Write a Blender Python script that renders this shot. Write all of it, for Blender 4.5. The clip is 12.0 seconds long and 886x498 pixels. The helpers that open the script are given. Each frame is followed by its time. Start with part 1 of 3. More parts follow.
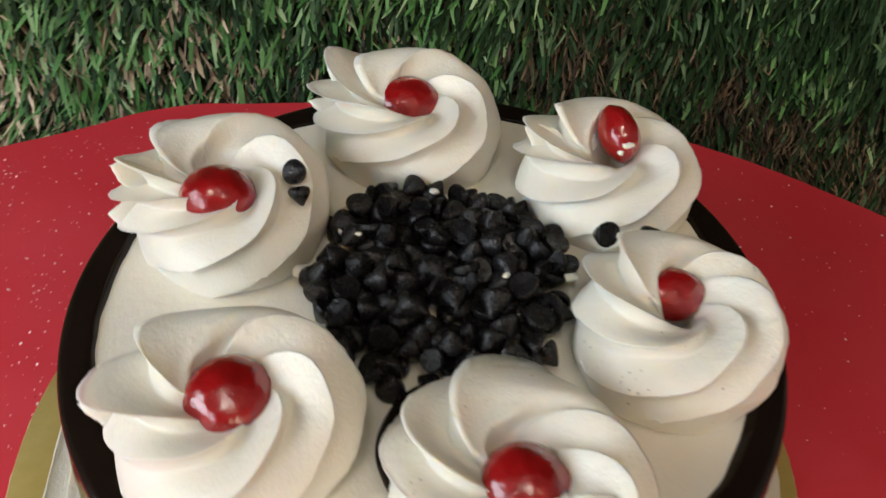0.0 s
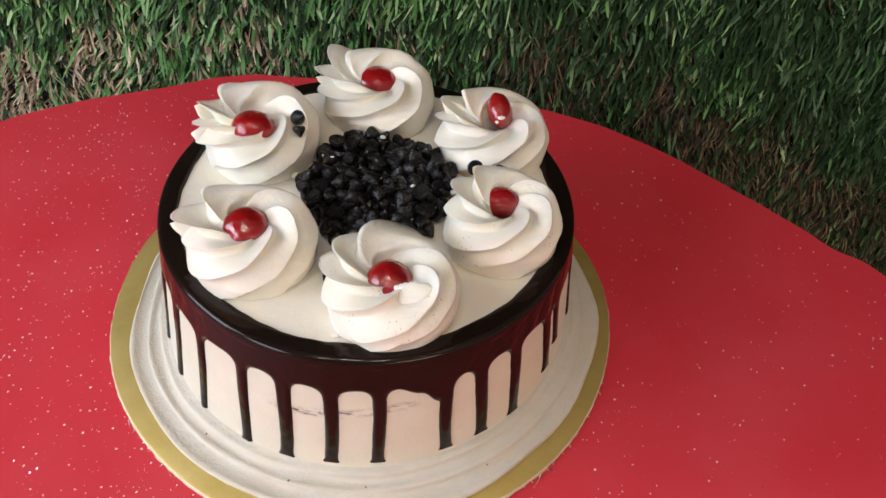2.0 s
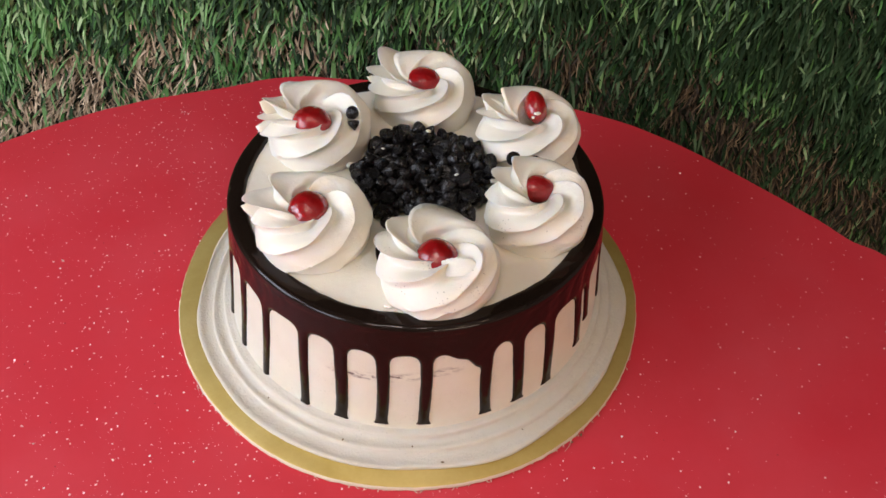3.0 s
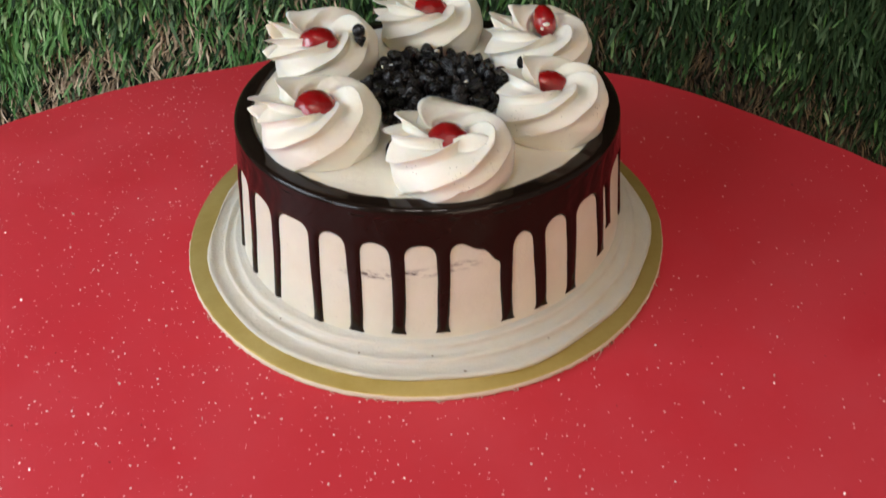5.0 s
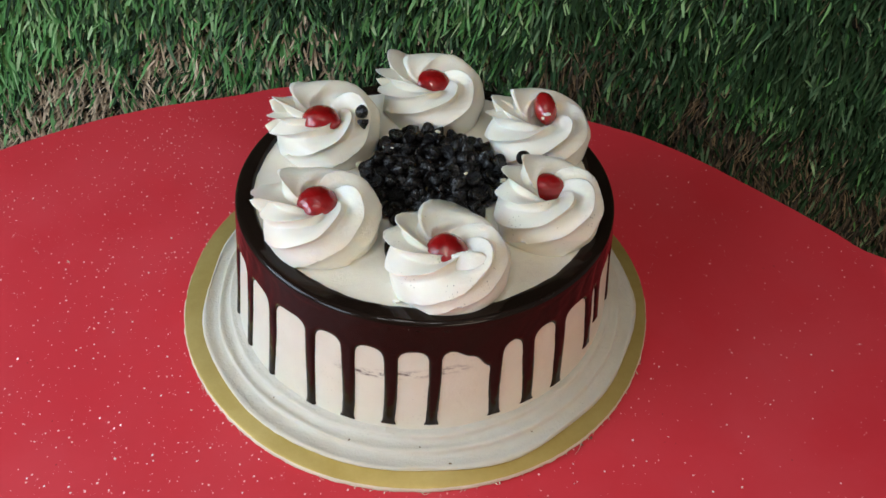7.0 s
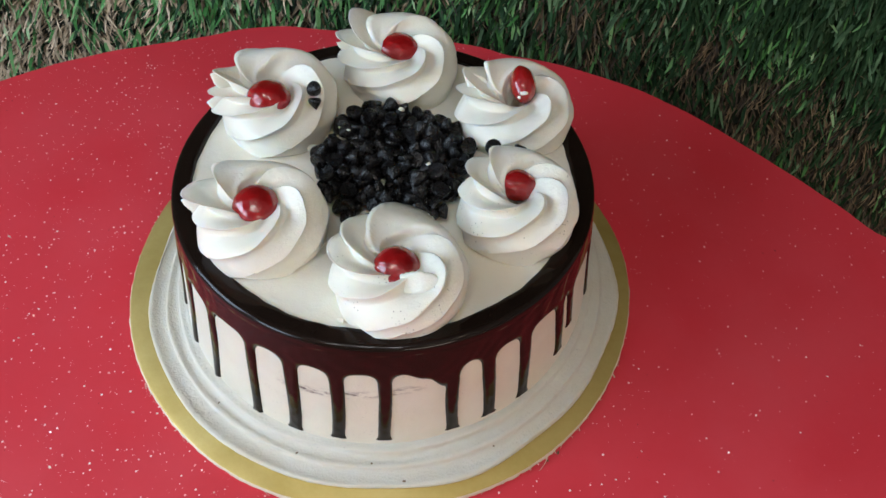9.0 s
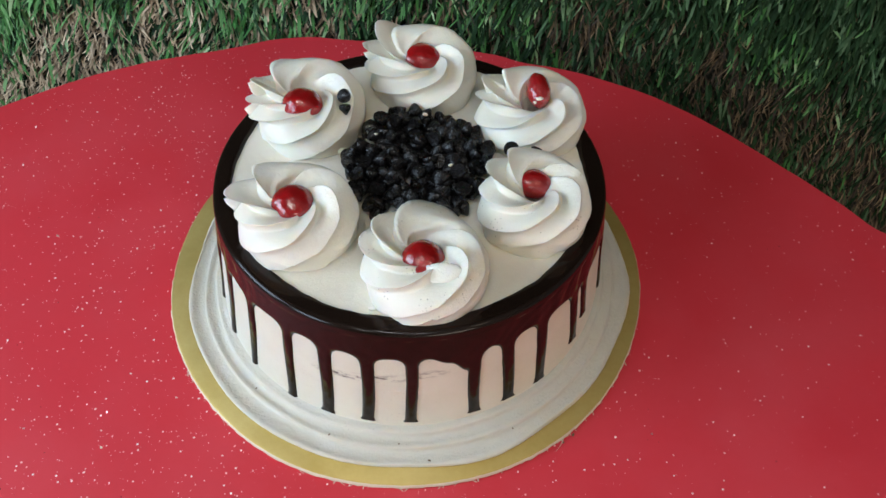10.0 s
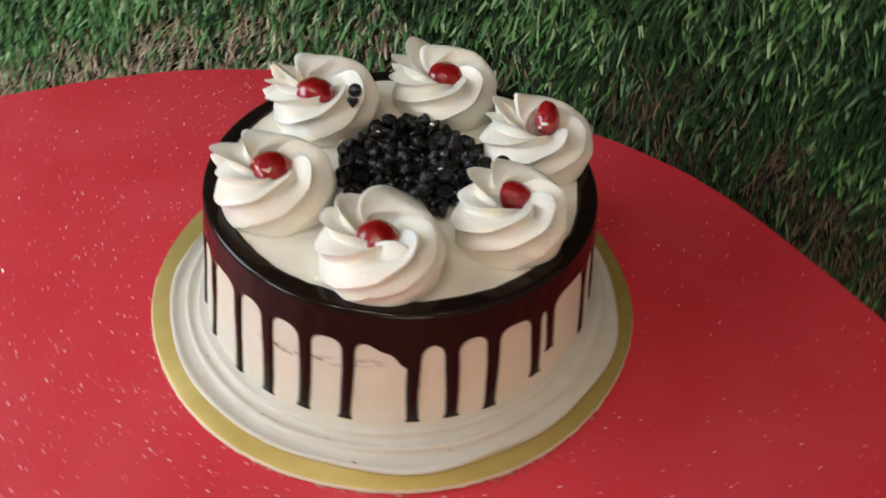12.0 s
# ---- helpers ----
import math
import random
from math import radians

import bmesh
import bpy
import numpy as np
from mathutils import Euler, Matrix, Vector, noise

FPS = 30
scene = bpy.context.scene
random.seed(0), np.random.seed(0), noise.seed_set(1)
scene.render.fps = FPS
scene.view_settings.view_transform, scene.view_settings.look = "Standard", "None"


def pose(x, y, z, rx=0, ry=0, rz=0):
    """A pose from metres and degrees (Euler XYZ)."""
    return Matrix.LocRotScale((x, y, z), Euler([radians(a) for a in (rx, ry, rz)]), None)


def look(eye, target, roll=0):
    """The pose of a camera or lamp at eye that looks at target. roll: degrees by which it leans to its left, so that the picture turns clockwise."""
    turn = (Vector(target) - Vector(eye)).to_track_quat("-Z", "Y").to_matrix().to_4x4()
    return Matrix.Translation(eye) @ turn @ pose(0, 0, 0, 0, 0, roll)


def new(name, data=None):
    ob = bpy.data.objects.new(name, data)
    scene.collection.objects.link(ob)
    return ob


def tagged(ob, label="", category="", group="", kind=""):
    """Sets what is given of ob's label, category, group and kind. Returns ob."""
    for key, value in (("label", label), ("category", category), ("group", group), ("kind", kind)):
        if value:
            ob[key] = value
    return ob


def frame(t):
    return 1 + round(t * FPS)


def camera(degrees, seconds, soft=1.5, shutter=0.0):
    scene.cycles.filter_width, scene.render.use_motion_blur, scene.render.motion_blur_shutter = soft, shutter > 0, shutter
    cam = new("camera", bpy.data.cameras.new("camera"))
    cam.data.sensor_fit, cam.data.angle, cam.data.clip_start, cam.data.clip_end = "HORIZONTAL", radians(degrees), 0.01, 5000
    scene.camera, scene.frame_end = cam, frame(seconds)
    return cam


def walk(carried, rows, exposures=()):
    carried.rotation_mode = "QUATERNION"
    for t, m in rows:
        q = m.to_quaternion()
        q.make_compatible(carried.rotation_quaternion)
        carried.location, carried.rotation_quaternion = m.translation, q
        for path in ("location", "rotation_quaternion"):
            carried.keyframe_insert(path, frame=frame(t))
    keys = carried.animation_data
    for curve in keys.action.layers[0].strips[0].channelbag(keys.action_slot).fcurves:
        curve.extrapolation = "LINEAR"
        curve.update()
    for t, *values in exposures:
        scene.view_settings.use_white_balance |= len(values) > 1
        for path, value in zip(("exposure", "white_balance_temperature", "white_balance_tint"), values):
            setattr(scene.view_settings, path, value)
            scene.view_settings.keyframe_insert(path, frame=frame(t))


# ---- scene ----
cam = camera(57.92, 12.0, shutter=0.28)
ROWS = [
    (0.0, -0.0222, -0.1502, 0.2544, 44.94, -2.90, -6.57),
    (0.2, -0.0037, -0.1725, 0.2610, 45.27, -2.41, -3.12),
    (0.5, 0.0073, -0.1997, 0.2656, 44.45, -3.63, -1.49),
    (0.7, 0.0102, -0.2122, 0.2743, 43.83, -3.50, -0.27),
    (1.0, -0.0015, -0.2303, 0.3031, 43.09, -3.41, 0.07),
    (1.5, 0.0112, -0.2688, 0.3295, 43.67, -2.55, 2.69),
    (2.0, 0.0182, -0.2869, 0.3487, 43.65, -3.40, -0.27),
    (2.5, 0.0001, -0.3138, 0.3627, 44.22, -3.03, 1.83),
    (3.0, 0.0100, -0.3216, 0.3668, 44.05, -2.31, 1.38),
    (3.2, 0.0121, -0.3256, 0.3677, 44.36, -2.12, 1.85),
    (4.8, 0.0157, -0.3598, 0.3031, 51.23, 0.79, 1.31),
    (5.0, 0.0166, -0.3706, 0.2921, 49.92, 0.75, 0.88),
    (5.5, 0.0157, -0.3797, 0.2861, 49.04, 0.76, 0.13),
    (6.0, 0.0160, -0.3669, 0.2997, 50.41, -0.02, 0.08),
    (6.5, 0.0126, -0.3439, 0.3322, 47.17, -1.26, 0.57),
    (6.7, 0.0071, -0.3382, 0.3500, 47.00, -2.15, 1.00),
    (8.3, 0.0165, -0.2751, 0.3572, 39.63, -2.06, 3.06),
    (8.5, 0.0195, -0.2647, 0.3630, 39.52, -1.70, 2.92),
    (9.0, 0.0323, -0.2642, 0.3604, 38.39, -2.19, 3.39),
    (9.5, 0.0289, -0.2745, 0.3716, 39.32, -0.64, 4.92),
    (10.0, 0.0291, -0.2859, 0.3780, 38.86, -1.27, 3.85),
    (10.5, 0.0282, -0.2927, 0.3857, 39.70, -1.31, 3.10),
    (11.0, 0.0294, -0.2992, 0.3835, 39.96, -1.22, 2.63),
    (11.5, 0.0252, -0.3003, 0.3778, 40.49, -1.49, 3.07),
    (11.6, 0.0262, -0.3004, 0.3755, 40.70, -1.53, 3.12),
    (11.7, 0.0335, -0.3016, 0.3582, 43.83, -1.89, 4.37),
    (11.9, 0.0719, -0.3068, 0.3396, 46.01, -1.52, 12.15),
    (12.0, 0.0999, -0.3101, 0.3344, 47.09, -3.42, 16.93),
]
EXPOSURES = [(0.0, -0.03, 6650, 12), (1.0, -0.07, 5700, 7), (1.5, -0.02, 6150, 10), (2.0, 0.16, 6480, 18), (3.0, 0.12, 6550, 21), (5.0, 0.0, 6550, 14), (5.5, -0.03, 5750, 5), (6.0, 0.0, 5700, 2), (6.5, -0.03, 6000, 9), (8.5, 0.03, 5750, 9), (9.5, 0.05, 5700, 7), (10.5, 0.03, 5800, 8), (11.0, 0.10, 6500, 15), (12.0, 0.03, 6450, 13)]
walk(cam, [(t, pose(*place)) for t, *place in ROWS], EXPOSURES)

# ---- world, window daylight, added south fill and ceiling lights ----
TOP = 0.0835      # height of the cake's top above the table
FLOOR = -0.76
WX0, WX1, WY0, WY1, CEIL = -1.05, 1.9, -2.7, 0.275, 1.72

world = bpy.data.worlds.new("sky")
scene.world = world
world.use_nodes = True
wn = world.node_tree.nodes
sky = wn.new("ShaderNodeTexSky")
sky.sky_type, sky.sun_disc = "NISHITA", False
sky.sun_elevation, sky.sun_rotation = radians(40), radians(100)
world.node_tree.links.new(sky.outputs[0], wn["Background"].inputs[0])
wn["Background"].inputs[1].default_value = 0.08


def area_lamp(name, at, aim, sx, sy, watts, colour, shape="RECTANGLE"):
    data = bpy.data.lights.new(name, "AREA")
    data.shape, data.size, data.size_y, data.energy, data.color = shape, sx, sy, watts, colour
    ob = new(name, data)
    ob.matrix_world = look(at, aim)
    return ob


# daylight through the two windows in the west wall, a warm fill added in the south wall, and the round ceiling lamps
SX = 0.55      # west end of the added south window
for wy in (-1.10, -0.30):
    area_lamp("window_daylight", (WX0 + 0.02, wy, 0.575), (WX0 + 1.0, wy + 0.25, 0.2), 0.52, 0.66, 9.2, (0.80, 0.91, 1.0))
area_lamp("window_daylight", (SX + 0.6, WY0 + 0.02, 0.595), (0.3, 0, 0.2), 1.12, 0.62, 15.0, (1.0, 0.80, 0.58))
SPOTS = [(-0.45, -0.90, 1.1), (0.15, -0.85, 1.0), (0.90, -0.85, 0.8), (-0.15, -0.45, 0.9), (0.80, -1.45, 1.6)]
for lx, ly, watts in SPOTS:
    spot = area_lamp("ceiling_glow", (lx, ly, CEIL - 0.03), (lx, ly, 0), 0.16, 0.16, watts, (1.0, 0.66, 0.34) if lx > 0.5 else (1.0, 0.93, 0.82), "DISK")
    spot.data.spread = radians(100)     # recessed lamps throw a narrow beam

# ---- materials ----
class Mat:
    """A node material with a Principled shader and short ways to add texture."""

    def __init__(self, name, colour=(0.8, 0.8, 0.8), rough=0.5, metal=0.0, **more):
        self.m = bpy.data.materials.new(name)
        self.m.use_nodes = True
        self.n, self.l = self.m.node_tree.nodes, self.m.node_tree.links
        self.b = self.n["Principled BSDF"]
        self.set("Base Color", (*colour, 1)), self.set("Roughness", rough), self.set("Metallic", metal)
        for key, value in more.items():
            self.set(key.replace("_", " "), value)
        self.co = self.n.new("ShaderNodeTexCoord").outputs["Object"]

    def set(self, key, value):
        self.b.inputs[key].default_value = value

    def noise(self, scale, detail=4.0, rough=0.55, stretch=None):
        t = self.n.new("ShaderNodeTexNoise")
        t.inputs["Scale"].default_value, t.inputs["Detail"].default_value, t.inputs["Roughness"].default_value = scale, detail, rough
        src = self.co
        if stretch:
            mp = self.n.new("ShaderNodeMapping")
            mp.inputs["Scale"].default_value = stretch
            self.l.new(self.co, mp.inputs[0])
            src = mp.outputs[0]
        self.l.new(src, t.inputs["Vector"])
        return t.outputs["Fac"]

    def voronoi(self, scale):
        t = self.n.new("ShaderNodeTexVoronoi")
        t.inputs["Scale"].default_value = scale
        self.l.new(self.co, t.inputs["Vector"])
        return t.outputs["Distance"]

    def ramp(self, fac, stops):
        r = self.n.new("ShaderNodeValToRGB")
        e = r.color_ramp.elements
        while len(e) < len(stops):
            e.new(0.5)
        for el, (p, c) in zip(e, stops):
            el.position, el.color = p, (*c, 1) if isinstance(c, tuple) else (c, c, c, 1)
        self.l.new(fac, r.inputs[0])
        return r.outputs[0]

    def mix(self, fac, a, b, how="MIX"):
        x = self.n.new("ShaderNodeMix")
        x.data_type, x.blend_type = "RGBA", how
        for sock, v in ((x.inputs[0], fac), (x.inputs[6], a), (x.inputs[7], b)):
            if isinstance(v, (int, float)):
                sock.default_value = v
            elif isinstance(v, tuple):
                sock.default_value = (*v, 1)
            else:
                self.l.new(v, sock)
        return x.outputs[2]

    def math(self, op, a, b=0.0, clamp=False):
        x = self.n.new("ShaderNodeMath")
        x.operation, x.use_clamp = op, clamp
        for sock, v in ((x.inputs[0], a), (x.inputs[1], b)):
            if isinstance(v, (int, float)):
                sock.default_value = v
            else:
                self.l.new(v, sock)
        return x.outputs[0]

    def xyz(self):
        s = self.n.new("ShaderNodeSeparateXYZ")
        self.l.new(self.co, s.inputs[0])
        return s.outputs

    def island(self):
        return self.n.new("ShaderNodeNewGeometry").outputs["Random Per Island"]

    def random(self):
        return self.n.new("ShaderNodeObjectInfo").outputs["Random"]

    def to(self, key, out):
        self.l.new(out, self.b.inputs[key])
        return self

    def bump(self, fac, distance, strength=1.0):
        x = self.n.new("ShaderNodeBump")
        x.inputs["Distance"].default_value, x.inputs["Strength"].default_value = distance, strength
        self.l.new(fac, x.inputs["Height"])
        old = self.b.inputs["Normal"].links
        if old:
            self.l.new(old[0].from_socket, x.inputs["Normal"])
        self.l.new(x.outputs[0], self.b.inputs["Normal"])
        return self


def cream(name, base, low, specks=0.0, rough=0.42):
    m = Mat(name, base, rough, Subsurface_Weight=0.7, Subsurface_Radius=(0.0050, 0.0040, 0.0028), Subsurface_Scale=0.3)
    col = m.mix(m.ramp(m.noise(70, 3), [(0.35, 0.0), (0.7, 1.0)]), base, low)
    if specks:
        dots = m.ramp(m.voronoi(560), [(0.10, 1.0), (0.22, 0.0)])
        few = m.ramp(m.noise(90, 2), [(0.56, 0.0), (0.62, specks)])
        col = m.mix(m.math("MULTIPLY", dots, few), col, (0.13, 0.10, 0.07))
    m.to("Base Color", col)
    m.bump(m.noise(1100, 3, 0.65), 0.00020, 0.7).bump(m.noise(260, 4, 0.6), 0.0004, 0.6)
    return m


M_ROSETTE = cream("piped_cream", (0.79, 0.755, 0.66), (0.765, 0.72, 0.615))
M_FLECKED = cream("flecked_piped_cream", (0.79, 0.755, 0.66), (0.765, 0.72, 0.615), 0.7)
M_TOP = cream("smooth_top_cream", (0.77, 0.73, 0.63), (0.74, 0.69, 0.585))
# same cream, darkened: shade at the cake's foot is put into the base
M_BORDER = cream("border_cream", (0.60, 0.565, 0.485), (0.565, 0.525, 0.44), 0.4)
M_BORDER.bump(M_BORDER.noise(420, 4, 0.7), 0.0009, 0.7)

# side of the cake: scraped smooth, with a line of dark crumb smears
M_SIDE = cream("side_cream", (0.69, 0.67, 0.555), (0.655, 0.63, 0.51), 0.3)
_x, _y, _z = M_SIDE.xyz()
_band = M_SIDE.math("SUBTRACT", 1.0, M_SIDE.math("DIVIDE", M_SIDE.math("ABSOLUTE", M_SIDE.math("SUBTRACT", M_SIDE.math("SUBTRACT", _z, M_SIDE.math("MULTIPLY", _x, 0.15)), 0.0518)), 0.0038), True)
_arc = M_SIDE.math("SUBTRACT", 1.0, M_SIDE.math("DIVIDE", M_SIDE.math("ABSOLUTE", M_SIDE.math("ADD", _x, 0.008)), 0.036), True)
_front = M_SIDE.math("LESS_THAN", _y, 0.0)
_mask = M_SIDE.math("MULTIPLY", M_SIDE.math("MULTIPLY", M_SIDE.ramp(_band, [(0.1, 0.0), (0.7, 1.0)]), M_SIDE.ramp(_arc, [(0.0, 0.0), (0.35, 1.0)])), _front)
_blot = M_SIDE.ramp(M_SIDE.noise(260, 6, 0.75, (0.5, 0.5, 1.4)), [(0.48, 0.0), (0.57, 1.0)])
_clump = M_SIDE.ramp(M_SIDE.noise(70, 2), [(0.38, 0.0), (0.52, 1.0)])
_old = M_SIDE.b.inputs["Base Color"].links[0].from_socket
M_SIDE.to("Base Color", M_SIDE.mix(M_SIDE.math("MULTIPLY", M_SIDE.math("MULTIPLY", _mask, _blot), _clump), _old, (0.13, 0.10, 0.085)))

M_GANACHE = Mat("chocolate_ganache", (0.012, 0.009, 0.0075), 0.13, Specular_IOR_Level=0.24)
M_GANACHE.to("Base Color", M_GANACHE.mix(M_GANACHE.noise(45, 4), (0.0075, 0.0045, 0.0031), (0.0135, 0.0078, 0.0054)))
M_GANACHE.to("Roughness", M_GANACHE.ramp(M_GANACHE.noise(60, 5), [(0.3, 0.07), (0.75, 0.16)]))
M_GANACHE.bump(M_GANACHE.noise(70, 3), 0.00016, 0.5).bump(M_GANACHE.noise(700, 2), 0.00003, 0.3)

M_CHIP = Mat("dark_chocolate_chip", (0.012, 0.008, 0.007), 0.36, Specular_IOR_Level=0.38)
_dust = M_CHIP.math("MULTIPLY", M_CHIP.ramp(M_CHIP.voronoi(900), [(0.08, 1.0), (0.14, 0.0)]), M_CHIP.ramp(M_CHIP.noise(300, 2), [(0.58, 0.0), (0.63, 1.0)]))
_choc = M_CHIP.mix(M_CHIP.random(), (0.003, 0.0026, 0.0028), (0.012, 0.0104, 0.0109))
M_CHIP.to("Base Color", M_CHIP.mix(_dust, _choc, (0.45, 0.43, 0.40)))
M_CHIP.to("Roughness", M_CHIP.ramp(M_CHIP.noise(450, 4), [(0.35, 0.20), (0.7, 0.38)]))
M_CHIP.bump(M_CHIP.noise(1300, 3, 0.7, (1, 0.16, 1)), 0.0004, 0.9).bump(M_CHIP.noise(420, 3, 0.6), 0.0004, 0.4)

M_CHERRY = Mat("glazed_cherry", (0.36, 0.008, 0.012), 0.22, Subsurface_Weight=0.35, Subsurface_Radius=(0.006, 0.0008, 0.0006), Subsurface_Scale=0.6, Coat_Weight=0.7, Coat_Roughness=0.04)
M_CHERRY.to("Base Color", M_CHERRY.mix(M_CHERRY.noise(160, 4), (0.18, 0.003, 0.003), (0.40, 0.007, 0.009)))
M_CHERRY.bump(M_CHERRY.noise(230, 3, 0.5), 0.0007, 0.6).bump(M_CHERRY.noise(750, 2, 0.5), 0.0003, 0.5)
M_CHERRY.l.new(M_CHERRY.b.inputs["Normal"].links[0].from_socket, M_CHERRY.b.inputs["Coat Normal"])

M_FOAM = Mat("red_glitter_foam", (0.45, 0.012, 0.014), 0.5, Specular_IOR_Level=0.5)
M_FOAM.to("Base Color", M_FOAM.mix(M_FOAM.noise(14, 8, 0.7), (0.545, 0.024, 0.036), (0.65, 0.040, 0.057)))
_mottle = M_FOAM.ramp(M_FOAM.noise(7, 6, 0.65), [(0.45, 0.0), (0.75, 0.6)])
M_FOAM.to("Base Color", M_FOAM.mix(_mottle, M_FOAM.b.inputs["Base Color"].links[0].from_socket, (0.62, 0.055, 0.073)))
M_FOAM.to("Roughness", M_FOAM.ramp(M_FOAM.noise(14, 5), [(0.3, 0.42), (0.7, 0.58)]))
M_FOAM.bump(M_FOAM.noise(1200, 3, 0.6), 0.00012, 0.5).bump(M_FOAM.noise(18, 3), 0.0012, 0.35)
M_FOAM_EDGE = Mat("cut_red_foam", (0.30, 0.010, 0.018), 0.8)
M_FOAM_EDGE.bump(M_FOAM_EDGE.noise(600, 4), 0.0004)

# pale, hardly metallic base: the flakes' sparkle is put into the colour
M_GLITTER = Mat("glitter_flake", (0.9, 0.75, 0.72), 0.32, 0.2)
M_GLITTER.to("Base Color", M_GLITTER.ramp(M_GLITTER.island(), [(0.0, (0.85, 0.40, 0.38)), (0.5, (0.92, 0.70, 0.66)), (1.0, (0.98, 0.94, 0.90))]))
M_DARKSPECK = Mat("dark_fleck", (0.10, 0.008, 0.012), 0.6)

M_GOLD = Mat("gold_foil_card", (0.6, 0.44, 0.12), 0.5, 0.55)
M_GOLD.to("Base Color", M_GOLD.mix(M_GOLD.ramp(M_GOLD.noise(16, 6, 0.7), [(0.35, 0.0), (0.65, 1.0)]), (0.44, 0.315, 0.082), (0.55, 0.415, 0.145)))
M_GOLD.to("Roughness", M_GOLD.ramp(M_GOLD.noise(55, 6, 0.7), [(0.3, 0.42), (0.72, 0.62)]))
M_GOLD.bump(M_GOLD.noise(420, 3, 0.6), 0.00012, 0.5).bump(M_GOLD.noise(28, 4), 0.0012, 0.5)
M_CRUMB = Mat("cake_crumb", (0.16, 0.10, 0.05), 0.8)
M_CRUMB.bump(M_CRUMB.noise(1500, 3), 0.0003)
M_CARD = Mat("torn_card_edge", (0.62, 0.55, 0.42), 0.85)
M_CARD.bump(M_CARD.noise(900, 4), 0.0004)

# dark green, so the east end's weaker light is put into the colour
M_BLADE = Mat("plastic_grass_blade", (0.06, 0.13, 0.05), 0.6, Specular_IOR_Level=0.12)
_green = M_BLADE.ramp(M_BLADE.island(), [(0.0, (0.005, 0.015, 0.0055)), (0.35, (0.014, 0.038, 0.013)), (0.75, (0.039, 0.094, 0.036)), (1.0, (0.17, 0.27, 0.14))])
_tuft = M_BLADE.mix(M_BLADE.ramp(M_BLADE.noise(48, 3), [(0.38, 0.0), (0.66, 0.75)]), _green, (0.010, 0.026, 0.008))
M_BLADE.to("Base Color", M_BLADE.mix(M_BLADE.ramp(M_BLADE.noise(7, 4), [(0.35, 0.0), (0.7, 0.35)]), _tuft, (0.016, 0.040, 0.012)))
# lighter copy of the blades: brighter light at the west end as colour
M_PALE = Mat("lit_grass_blade", (0.1, 0.2, 0.08), 0.6, Specular_IOR_Level=0.15)
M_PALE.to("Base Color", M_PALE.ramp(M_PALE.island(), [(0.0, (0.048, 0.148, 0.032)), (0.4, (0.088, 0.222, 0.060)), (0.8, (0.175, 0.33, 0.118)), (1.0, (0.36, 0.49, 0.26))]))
M_THATCH = Mat("lit_thatch_fibre", (0.2, 0.12, 0.06), 0.6)
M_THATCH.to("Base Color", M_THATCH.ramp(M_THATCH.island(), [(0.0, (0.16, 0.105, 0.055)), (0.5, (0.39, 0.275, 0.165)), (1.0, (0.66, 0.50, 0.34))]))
# shaded copy of the thatch, same hue much darker, for the east end
M_THATCH_SHADE = Mat("shaded_thatch_fibre", (0.08, 0.05, 0.03), 0.65)
M_THATCH_SHADE.to("Base Color", M_THATCH_SHADE.ramp(M_THATCH_SHADE.island(), [(0.0, (0.022, 0.014, 0.008)), (0.6, (0.075, 0.047, 0.024)), (1.0, (0.26, 0.18, 0.09))]))
# near-black base holds the shade between the blades
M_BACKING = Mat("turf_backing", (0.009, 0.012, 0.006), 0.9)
M_BACKING.bump(M_BACKING.noise(300, 4), 0.002)

M_WALL = Mat("painted_plaster", (0.47, 0.46, 0.44), 0.75)
M_WALL.to("Base Color", M_WALL.mix(M_WALL.noise(2.5, 5), (0.43, 0.42, 0.40), (0.52, 0.505, 0.48)))
M_WALL.bump(M_WALL.noise(60, 4), 0.001, 0.4)
M_CEIL = Mat("ceiling_paint", (0.60, 0.59, 0.57), 0.8)
M_CEIL.bump(M_CEIL.noise(50, 4), 0.001, 0.3)
M_FLOOR = Mat("grey_floor", (0.30, 0.28, 0.26), 0.5)
M_FLOOR.to("Base Color", M_FLOOR.mix(M_FLOOR.noise(4, 5), (0.25, 0.235, 0.22), (0.34, 0.32, 0.30)))
M_WOOD = Mat("table_wood", (0.24, 0.15, 0.09), 0.55)
M_WOOD.to("Base Color", M_WOOD.mix(M_WOOD.noise(12, 5, 0.6, (1, 1, 0.1)), (0.18, 0.11, 0.06), (0.28, 0.18, 0.11)))
M_FRAME = Mat("white_frame_paint", (0.75, 0.74, 0.71), 0.45)
M_GLASS = Mat("window_glass", (1, 1, 1), 0.0, Transmission_Weight=1.0, IOR=1.45)
M_LAMP = Mat("lamp_diffuser", (0.9, 0.9, 0.88), 0.5)
M_LAMP.set("Emission Color", (1.0, 0.95, 0.87, 1)), M_LAMP.set("Emission Strength", 6.0)

# ---- geometry helpers ----
def mesh_of(name, verts, faces, mat, smooth=True):
    me = bpy.data.meshes.new(name)
    me.from_pydata([tuple(v) for v in verts] if not isinstance(verts, np.ndarray) else verts.tolist(), [], faces if not isinstance(faces, np.ndarray) else faces.tolist())
    me.materials.append(mat.m)
    if smooth:
        me.shade_smooth()
    me.update()
    return me


def part(name, me, parent=None, label=""):
    ob = new(name, me)
    if parent:
        ob.parent = parent
    if label:
        ob["label"] = label
    return ob


